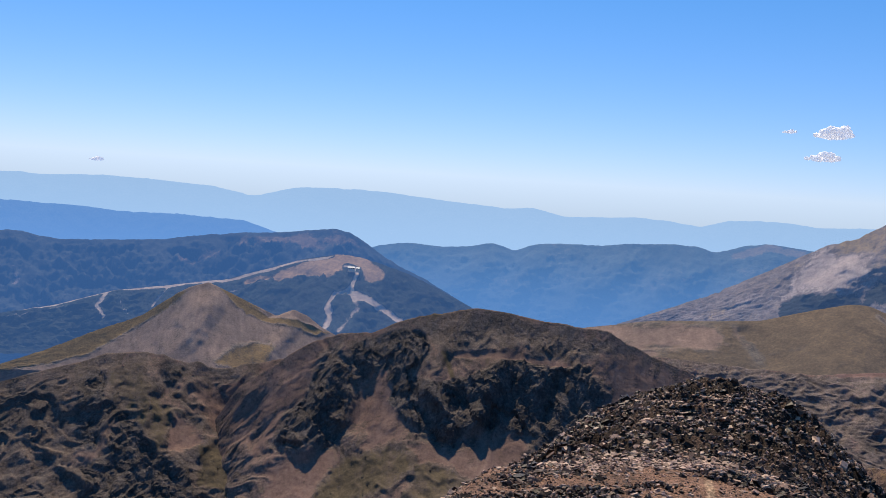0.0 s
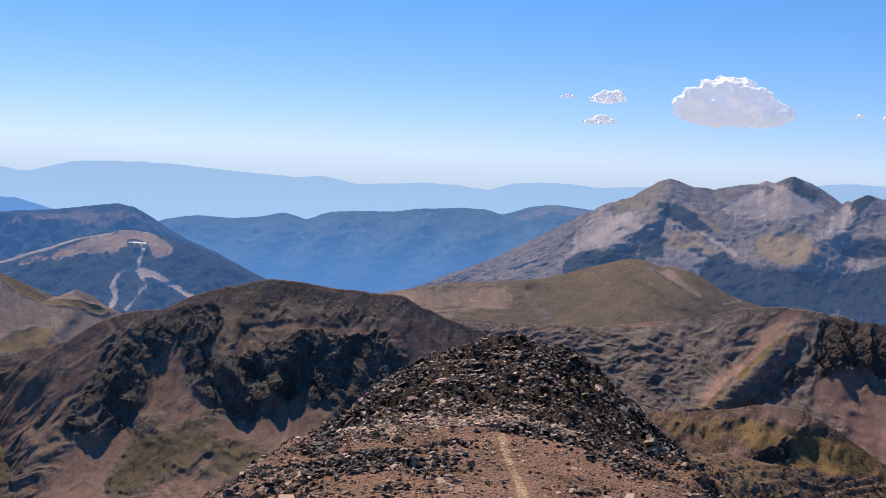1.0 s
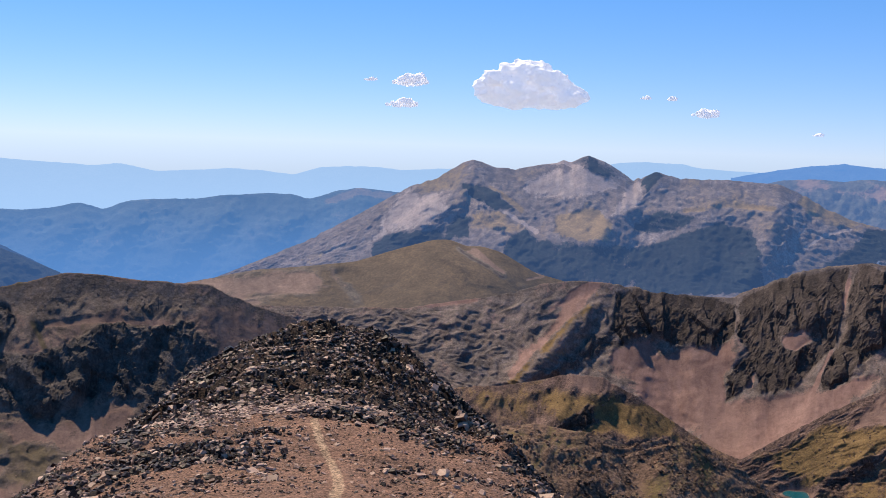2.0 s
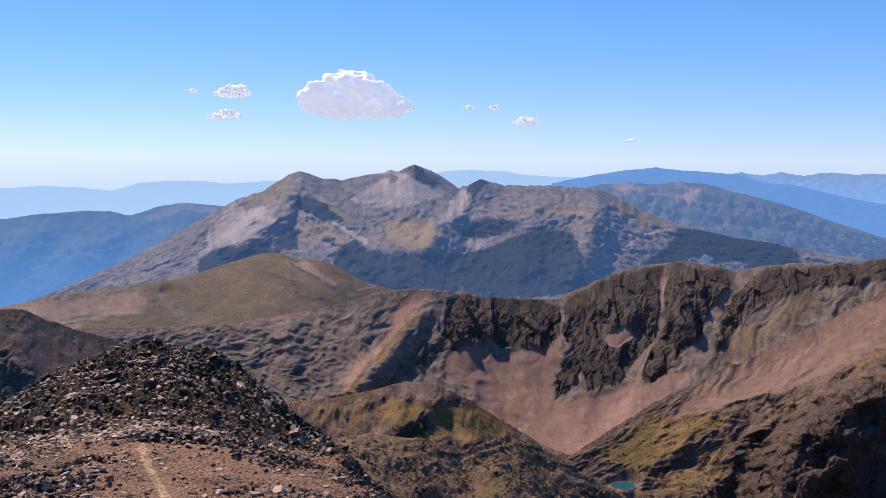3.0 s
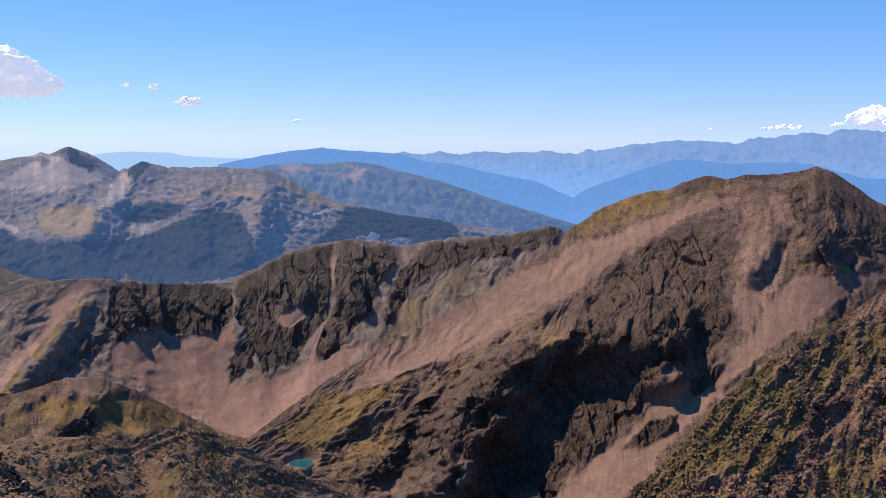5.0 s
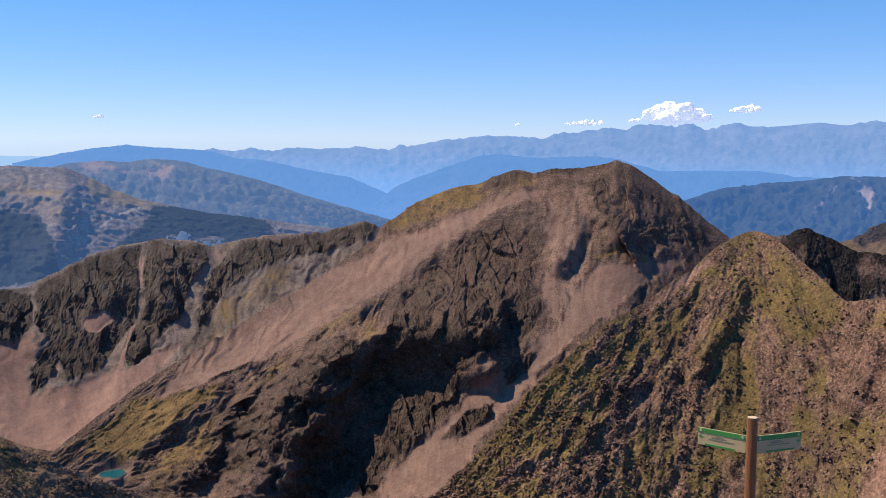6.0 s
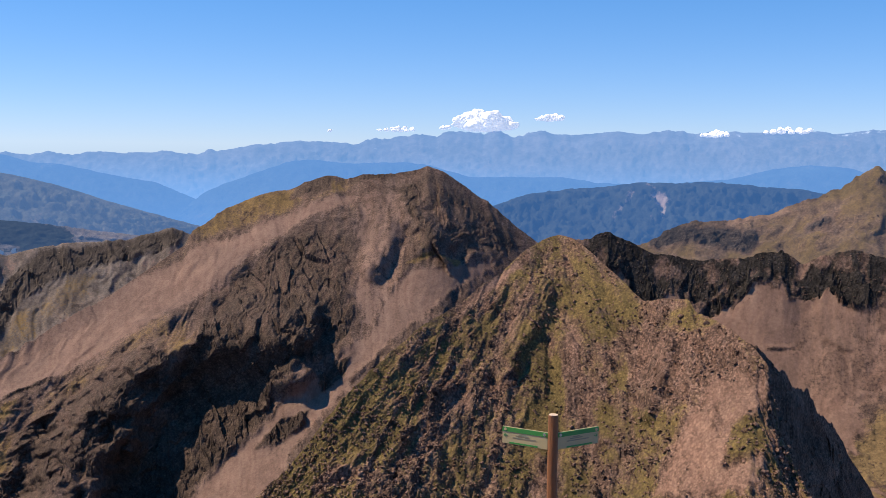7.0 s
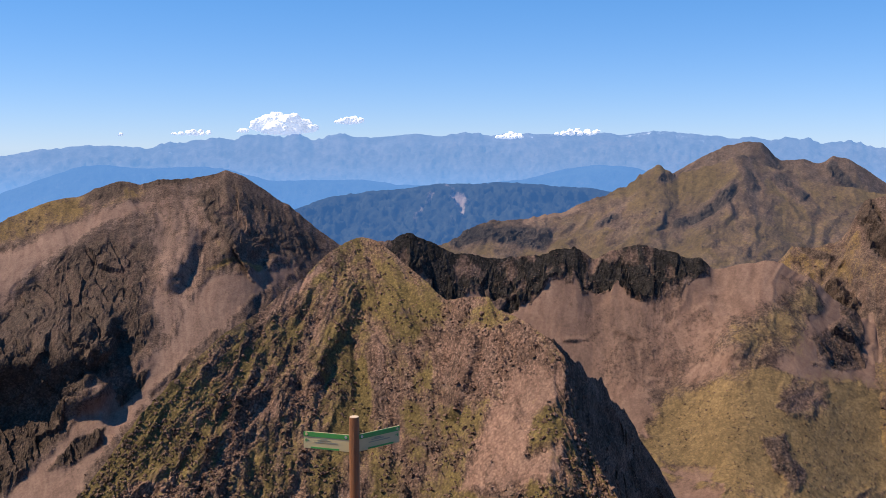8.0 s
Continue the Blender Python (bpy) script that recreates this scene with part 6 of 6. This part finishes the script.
def stones():
    gen = np.random.default_rng(21)
    meshes = []
    for k in range(14):
        me = bpy.data.meshes.new("stone")
        me.from_pydata(slab(gen).tolist(), [], SIDES.tolist())
        me.materials.append(MAT_STONE)
        meshes.append(me)
    n = 120000
    s, c = gen.uniform(27, 76, n), gen.uniform(-17, 17, n)
    x, y = s * math.sin(AXIS) + c * math.cos(AXIS), s * math.cos(AXIS) - c * math.sin(AXIS)
    lump = fbm(x / 4, y / 4, 4)
    knoll = smooth(44, 48, s + lump * 2) * smooth(17, 12, np.abs(c))
    flank = smooth(6.0, 9.0, c) * smooth(26, 40, s)
    left = smooth(-4, -9, c) * (0.35 + smooth(-0.05, 0.3, lump))
    crags = smooth(0.12, 0.4, fbm(x / 2.6 + 7, y / 2.6, 3)) * smooth(1.0, 3.0, np.abs(c - 0.3))
    heavy = np.clip(knoll * 0.6 + flank * 0.5 + left * 0.5 + crags * 0.5, 0, 1)
    way = np.abs(c - 0.15 + 0.035 * (s - 38) + 0.25 * np.sin(s / 3.0))
    keep = (way > 0.4 * (s < 44)) & (gen.uniform(0, 1, n) < np.clip(0.22 + heavy * 0.75, 0, 1))
    x, y, s, heavy = x[keep], y[keep], s[keep], heavy[keep]
    size = np.clip(gen.lognormal(-2.1, 0.55, len(x)), 0.045, 0.55) * (0.38 + 0.75 * heavy)
    heaps = []
    for along_by, across_by, spread, count, big in ((36.8, -4.1, 1.1, 420, 0.24), (38.5, -5.6, 1.5, 420, 0.22), (44.3, 0.6, 0.8, 120, 0.25), (43.9, 2.2, 0.9, 140, 0.26), (43.3, 3.9, 0.9, 120, 0.22), (41.5, 5.4, 1.2, 120, 0.2), (40.5, -2.4, 0.8, 60, 0.18)):
        p, q = gen.normal(along_by, spread * 0.5, count), gen.normal(across_by, spread, count)
        x, y, s = np.append(x, p * math.sin(AXIS) + q * math.cos(AXIS)), np.append(y, p * math.cos(AXIS) - q * math.sin(AXIS)), np.append(s, p)
        heaps.append((along_by, across_by, spread))
        size = np.append(size, big * gen.uniform(0.5, 1.3, count))
    pile = np.zeros(len(x))
    for p, q, spread in heaps:
        u, v = ridge_frame(x, y)
        pile = np.maximum(pile, 0.3 * np.exp(-(((u - p) / (spread * 0.6)) ** 2 + ((v - q) / spread) ** 2)))
    pile = pile * gen.uniform(0.2, 1, len(x))
    at = np.stack([x, y, summit_height(x, y) + size * 0.08 + pile], -1)
    near = np.flatnonzero((size > 0.12) & (s > 31))
    near = near[np.argsort(s[near])[:300]]
    for i in near:
        ob = new("stone", meshes[int(gen.integers(14))])
        ob.matrix_world = Matrix.Translation(at[i]) @ Euler((gen.normal(0, 0.4), gen.normal(0, 0.4), gen.uniform(0, 6.28))).to_matrix().to_4x4() @ Matrix.Scale(float(size[i]), 4)
        ob.parent = ridge
    rest = np.ones(len(x), bool)
    rest[near] = False
    rubble = heap("rubble", at[rest], size[rest], gen, MAT_STONE)
    rubble.parent = ridge
    tagged(rubble, "dark angular broken stones", kind="stuff")
    p, q = gen.uniform(31, 60, 26000), gen.normal(-1, 5.5, 26000)
    x, y = p * math.sin(AXIS) + q * math.cos(AXIS), p * math.cos(AXIS) - q * math.sin(AXIS)
    band = np.exp(-((p - 46.2 + 0.35 * np.maximum(q, 0)) / 1.6) ** 2) * smooth(5, 3, q)
    thick = 0.1 + 0.9 * smooth(0.0, 0.3, fbm(x / 3 + 11, y / 3, 3))
    wish = np.clip(band + thick * smooth(43, 47, p) * smooth(4.0, 1.0, q) * 0.7 + 0.12 * thick, 0, 1)
    keep = (gen.uniform(0, 1, len(p)) < wish) & (np.abs(q - 0.15 + 0.035 * (p - 38) + 0.25 * np.sin(p / 3.0)) > 0.4 * (p < 44))
    x, y = x[keep], y[keep]
    size = np.clip(gen.lognormal(-1.95, 0.42, len(x)), 0.06, 0.34)
    slabs = heap("slabs", np.stack([x, y, summit_height(x, y) + size * 0.1], -1), size, gen, MAT_SLAB, None, 0.22, 0.55)
    slabs.parent = ridge
    tagged(slabs, "pale flat stone slabs", kind="stuff")


stones()


# ---- waymark ----
def part(name, bm, material, parent, label=""):
    me = bpy.data.meshes.new(name)
    bm.to_mesh(me)
    bm.free()
    me.materials.append(material)
    ob = new(name, me)
    ob.parent = parent
    return tagged(ob, label)


def block(size, at=(0, 0, 0), bevel=0.0):
    bm = bmesh.new()
    bmesh.ops.create_cube(bm, size=1, matrix=Matrix.LocRotScale(at, None, size))
    if bevel:
        bmesh.ops.bevel(bm, geom=bm.edges[:], offset=bevel, segments=2, affect="EDGES")
    return bm


def wood_material():
    m, n, l = tree_of("stained_pine")
    p = n["Principled BSDF"]
    p.inputs["Roughness"].default_value = 0.7
    co = n.new("ShaderNodeMapping")
    co.inputs["Scale"].default_value = (14, 14, 0.8)
    l.new(n.new("ShaderNodeTexCoord").outputs["Object"], co.inputs[0])
    f = noise_node(n, l, co.outputs[0], 3.0, 6.0, 0.6)
    l.new(blend(n, l, f, (0.13, 0.045, 0.015), (0.32, 0.125, 0.045)), p.inputs["Base Color"])
    up = n.new("ShaderNodeBump")
    up.inputs["Distance"].default_value = 0.01
    l.new(f, up.inputs["Height"])
    l.new(up.outputs[0], p.inputs["Normal"])
    return m


MAT_WOOD = wood_material()
MAT_CUT = plain("cut_pine_end", (0.62, 0.45, 0.32), 0.8, 0, 0.15, 40)
MAT_BOARD = plain("cream_sign_paint", (0.46, 0.37, 0.2), 0.55, 0, 0.06, 12)
MAT_GREEN = plain("green_sign_paint", (0.05, 0.24, 0.05), 0.5, 0, 0.1, 12)
MAT_INK = plain("faded_ink", (0.24, 0.22, 0.15), 0.6, 0, 0.1, 30)
MAT_BOLT = plain("galvanised_bolt", (0.5, 0.5, 0.5), 0.4, 0.9, 0.1, 30)


def board(post, away, length, lead):
    """An arm of the signpost: a board whose far end swings away, with its stripes, lines of print, arrow and bolts. lead: +1 or -1, which way it points."""
    tall, thick = 0.175, 0.02
    holder = part("sign_board", block((length, thick, tall), (lead * (length / 2 + 0.05), 0, 0), 0.004), MAT_BOARD, post, "cream board with green stripes and faded print")
    holder.matrix_local = away
    mid, face = lead * (length / 2 + 0.05), -thick / 2 - 0.002
    part("top_stripe", block((length - 0.004, 0.004, 0.046), (mid, face, 0.062)), MAT_GREEN, holder, "bright green top stripe")
    part("bottom_stripe", block((length * 0.62, 0.004, 0.016), (mid - lead * length * -0.03, face, -0.074)), MAT_GREEN, holder, "thin green bottom stripe")
    for k, (across, wide) in enumerate(((0.14, 0.3), (0.02, 0.52), (0.14, 0.16))):
        part("print_line", block((length * wide, 0.003, 0.009), (mid - across * length * 0.4, face, (0.008, -0.014, 0.022)[k])), MAT_INK, holder, "unreadable line of print")
    bm = block((0.04, 0.003, 0.007), (mid + lead * length * 0.42, face, 0.0))
    for side in (-1, 1):
        m = Matrix.Translation((mid + lead * (length * 0.42 + 0.012), face, 0.009 * side)) @ Matrix.Rotation(radians(40 * side * lead), 4, "Y") @ Matrix.Diagonal((0.024, 0.003, 0.006, 1))
        bmesh.ops.create_cube(bm, size=1, matrix=m)
    part("arrow", bm, MAT_GREEN, holder, "small green arrow")
    for k in (-1, 1):
        bm = bmesh.new()
        bmesh.ops.create_cone(bm, cap_ends=True, segments=14, radius1=0.017, radius2=0.014, depth=0.006,
                              matrix=Matrix.Translation((mid + k * (length / 2 - 0.035), face - 0.003, 0.062)) @ Matrix.Rotation(radians(90), 4, "X"))
        part("badge", bm, MAT_BOARD if k * lead > 0 else MAT_BOLT, holder, "round pale badge")
    return holder


def signpost(x, y, top):
    base = float(summit_height(np.array([x]), np.array([y]))[0])
    post = tagged(new("signpost"), "brown wooden trail signpost with two cream and green arms", "signpost")
    post.location = (x, y, base - 0.05)
    tall = top - base + 0.05
    bm = bmesh.new()
    bmesh.ops.create_cone(bm, cap_ends=True, segments=28, radius1=0.054, radius2=0.05, depth=tall, matrix=Matrix.Translation((0, 0, tall / 2)))
    bmesh.ops.bevel(bm, geom=[e for e in bm.edges if e.verts[0].co.z > tall - 0.01 and e.verts[1].co.z > tall - 0.01], offset=0.006, segments=2, affect="EDGES")
    part("post", bm, MAT_WOOD, post, "round brown stained post")
    bm = bmesh.new()
    bmesh.ops.create_cone(bm, cap_ends=True, segments=28, radius1=0.046, radius2=0.046, depth=0.004, matrix=Matrix.Translation((0, 0, tall + 0.002)))
    part("cut_end", bm, MAT_CUT, post, "pale cut end of the post")
    look_way = math.degrees(math.atan2(x, y))
    at = Matrix.Translation((0, 0, tall - 0.275))
    board(post, at @ Matrix.Rotation(radians(-look_way - 22), 4, "Z"), 0.5, -1)
    board(post, at @ Matrix.Rotation(radians(-look_way + 36), 4, "Z"), 0.52, 1)
    return post


signpost(10.11, 2.21, -2.655)


# ---- clouds ----
def cloud_material(name):
    """White droplets that let light wander through, with part of that scattered light painted in as glow."""
    m, n, l = tree_of(name)
    p = n["Principled BSDF"]
    p.inputs["Base Color"].default_value = (0.96, 0.95, 0.95, 1)
    p.inputs["Roughness"].default_value = 1.0
    p.inputs["Specular IOR Level"].default_value = 0.0
    back = n.new("ShaderNodeBsdfTranslucent")
    back.inputs["Color"].default_value = (0.99, 0.98, 0.97, 1)
    mix = n.new("ShaderNodeMixShader")
    mix.inputs[0].default_value = 0.12
    l.new(p.outputs[0], mix.inputs[1])
    l.new(back.outputs[0], mix.inputs[2])
    # Faint emission stands in for sunlight scattered within the cloud.
    p.inputs["Emission Color"].default_value, p.inputs["Emission Strength"].default_value = (1.0, 0.93, 0.92, 1), 0.22
    l.new(mix.outputs[0], n["Material Output"].inputs["Surface"])
    return m


MAT_CLOUD = cloud_material("cumulus")


def billows(half, rise, seed, puffs, peak, full):
    """A heap of rounded puffs over a flatter base, highest at peak (-1 to 1); full: how large the puffs are."""
    gen = random.Random(seed)
    bm = bmesh.new()
    for k in range(2 * puffs):
        u = -0.94 + 1.88 * (k % puffs + gen.uniform(0.2, 0.8)) / puffs
        top = max(0.2, 1 - (abs(u - peak) / (1.12 + 0.25 * peak * (1 if u < peak else -1))) ** 2.2)
        r = rise * full * (0.3 + 0.7 * top) * gen.uniform(0.75, 1.15)
        middle = Vector((u * (half - r * 0.7), gen.uniform(-0.3, 0.3) * half * 0.5, (max(r * 0.5, rise * top * gen.uniform(0.75, 1.0) - r * 0.9) if k < puffs else r * gen.uniform(0.5, 0.7)) + rise * 0.25 * u ** 4))
        ball = bmesh.ops.create_icosphere(bm, subdivisions=4, radius=1.0)["verts"]
        for v in ball:
            p = v.co.normalized()
            q = p * 1.6 + Vector((k * 7.3, seed * 1.9, 0.0))
            swell = 0.3 * noise.noise(q) + 0.3 * abs(noise.noise(q * 2.1)) + 0.12 * abs(noise.noise(q * 4.3)) - 0.1
            co = p * r * (1 + swell)
            co.x *= 1.15
            co.z *= 0.62 if co.z < 0 else 1.0
            v.co = middle + co
    me = bpy.data.meshes.new("cloud")
    bm.to_mesh(me)
    bm.free()
    me.shade_smooth()
    return me


def cloud(bearing, height, width, tall, seed, label, distance=3600, thin=False, puffs=15, peak=-0.1):
    """A heap of billows, fused into one skin. bearing, height, width and tall in degrees."""
    unit = distance * radians(1)
    half, rise = width * unit / (2.1 if thin else 2), tall * unit * (0.9 if thin else 1)
    ob = tagged(new("cloud", billows(half, rise, seed, puffs, peak, 0.4 if thin else 0.38)), label, "cloud")
    fuse = ob.modifiers.new("fuse", "REMESH")
    fuse.mode, fuse.voxel_size, fuse.use_smooth_shade = "VOXEL", max(0.7, rise / 55), True
    even = ob.modifiers.new("soften", "SMOOTH")
    even.factor, even.iterations = 0.5, 6
    ob.data.materials.append(MAT_CLOUD)
    a = radians(bearing)
    d = distance * math.cos(radians(height))
    ob.matrix_world = pose(d * math.sin(a), d * math.cos(a), distance * math.sin(radians(height)), 0, 0, -bearing)
    return ob


cloud(27.25, 2.2, 6.6, 2.5, 3, "large white cumulus cloud with a grey base", puffs=17, peak=-0.15)
SMALL = [(20.4, 3.2, 2.3, 0.9, 11), (20.0, 2.0, 2.2, 0.6, 12), (18.2, 3.4, 0.9, 0.25, 13), (36.6, 1.9, 1.7, 0.6, 14), (34.8, 2.75, 0.6, 0.35, 15), (33.4, 2.8, 0.7, 0.25, 16),
         (42.4, 1.05, 0.7, 0.22, 17), (-19.0, -0.5, 0.9, 0.25, 18), (68.8, 0.75, 2.6, 0.4, 19), (71.5, 0.9, 0.8, 0.3, 24), (77.3, 1.4, 1.9, 0.55, 21), (86.2, 0.6, 2.0, 0.45, 22), (89.9, 0.8, 3.2, 0.5, 23), (65.1, 0.7, 0.3, 0.2, 25)]
for bearing, height, width, tall, seed in SMALL:
    tagged(cloud(bearing, height, width, tall, seed, "small torn white cloud", 3700, True, 6, 0.2), group="small clouds")
cloud(73.8, 0.85, 3.9, 1.2, 31, "bank of white cloud above the far range", 3700)


# ---- ski lodge on the wooded hill ----
MAT_PLASTER = plain("pale_plaster", (0.74, 0.71, 0.66), 0.8, 0, 0.1, 0.5)
MAT_ROOF = plain("light_metal_roof", (0.6, 0.6, 0.6), 0.6, 0.0, 0.1, 0.5)
MAT_GLASS = plain("dark_window", (0.05, 0.06, 0.08), 0.1, 0, 0.1, 1.0)


def lodge(x, y, z, long, deep, tall, turn_by, label):
    house = tagged(new("lodge"), label, "building")
    house.matrix_world = pose(x, y, z, 0, 0, turn_by)
    part("wall", block((long, deep, tall + 6), (0, 0, (tall - 6) / 2)), MAT_PLASTER, house)
    bm = bmesh.new()
    ends = [[bm.verts.new((u * (long / 2 + 0.6), v, w)) for v, w in ((-deep / 2 - 0.7, tall + 0.02), (0, tall + deep * 0.3), (deep / 2 + 0.7, tall + 0.02))] for u in (-1, 1)]
    for e in ends:
        bm.faces.new(e)
    for i, j in ((0, 1), (1, 2), (2, 0)):
        bm.faces.new((ends[0][i], ends[0][j], ends[1][j], ends[1][i]))
    part("roof", bm, MAT_ROOF, house, "light metal gable roof")
    count = int(long // 4)
    for k in range(count):
        part("window", block((1.8, 0.3, 1.6), ((k + 0.5 - count / 2) * long / count, -deep / 2 - 0.05, tall * 0.55)), MAT_GLASS, house)


lodge(-186.0, 2097.0, -206.9, 14, 7, 2.8, 5, "pale ski lodge with a light roof on the bare hill top")
lodge(-172.0, 2100.0, -207.4, 8, 6, 2.4, -4, "low pale annexe beside the ski lodge")


# ---- tarn ----
MAT_WATER = plain("tarn_water", (0.012, 0.09, 0.11), 0.15, 0, 0.2, 0.2)
MAT_SHORE = plain("tarn_shore_gravel", (0.15, 0.095, 0.07), 0.9, 0, 0.3, 0.6, 0.4)


def tarn(x, y, z, radius):
    """A small lake in its hollow, with a low rim of gravel."""
    lake = tagged(new("lake"), "small turquoise mountain tarn with a gravel rim", "lake")
    lake.matrix_world = pose(x, y, z)
    bm, bank = bmesh.new(), bmesh.new()
    edge, inner, outer = [], [], []
    for k in range(48):
        a = 2 * math.pi * k / 48
        wide = radius * (1 + 0.1 * math.sin(3 * a + 1) + 0.06 * math.sin(5 * a))
        u, v = wide * math.cos(a), wide * math.sin(a)
        edge.append(bm.verts.new((u, v, 0)))
        inner.append(bank.verts.new((u * 0.96, v * 0.96, -0.15)))
        outer.append((bank.verts.new((u * 1.06, v * 1.06, 0.2)), bank.verts.new((u * 1.2, v * 1.2, -1.2))))
    bm.faces.new(edge)
    for k in range(48):
        j = (k + 1) % 48
        bank.faces.new((inner[k], inner[j], outer[j][0], outer[k][0]))
        bank.faces.new((outer[k][0], outer[j][0], outer[j][1], outer[k][1]))
    part("water", bm, MAT_WATER, lake, "still turquoise water")
    part("bank", bank, MAT_SHORE, lake, "low pinkish gravel rim")


tarn(539.0, 587.0, -254.6, 9.5)
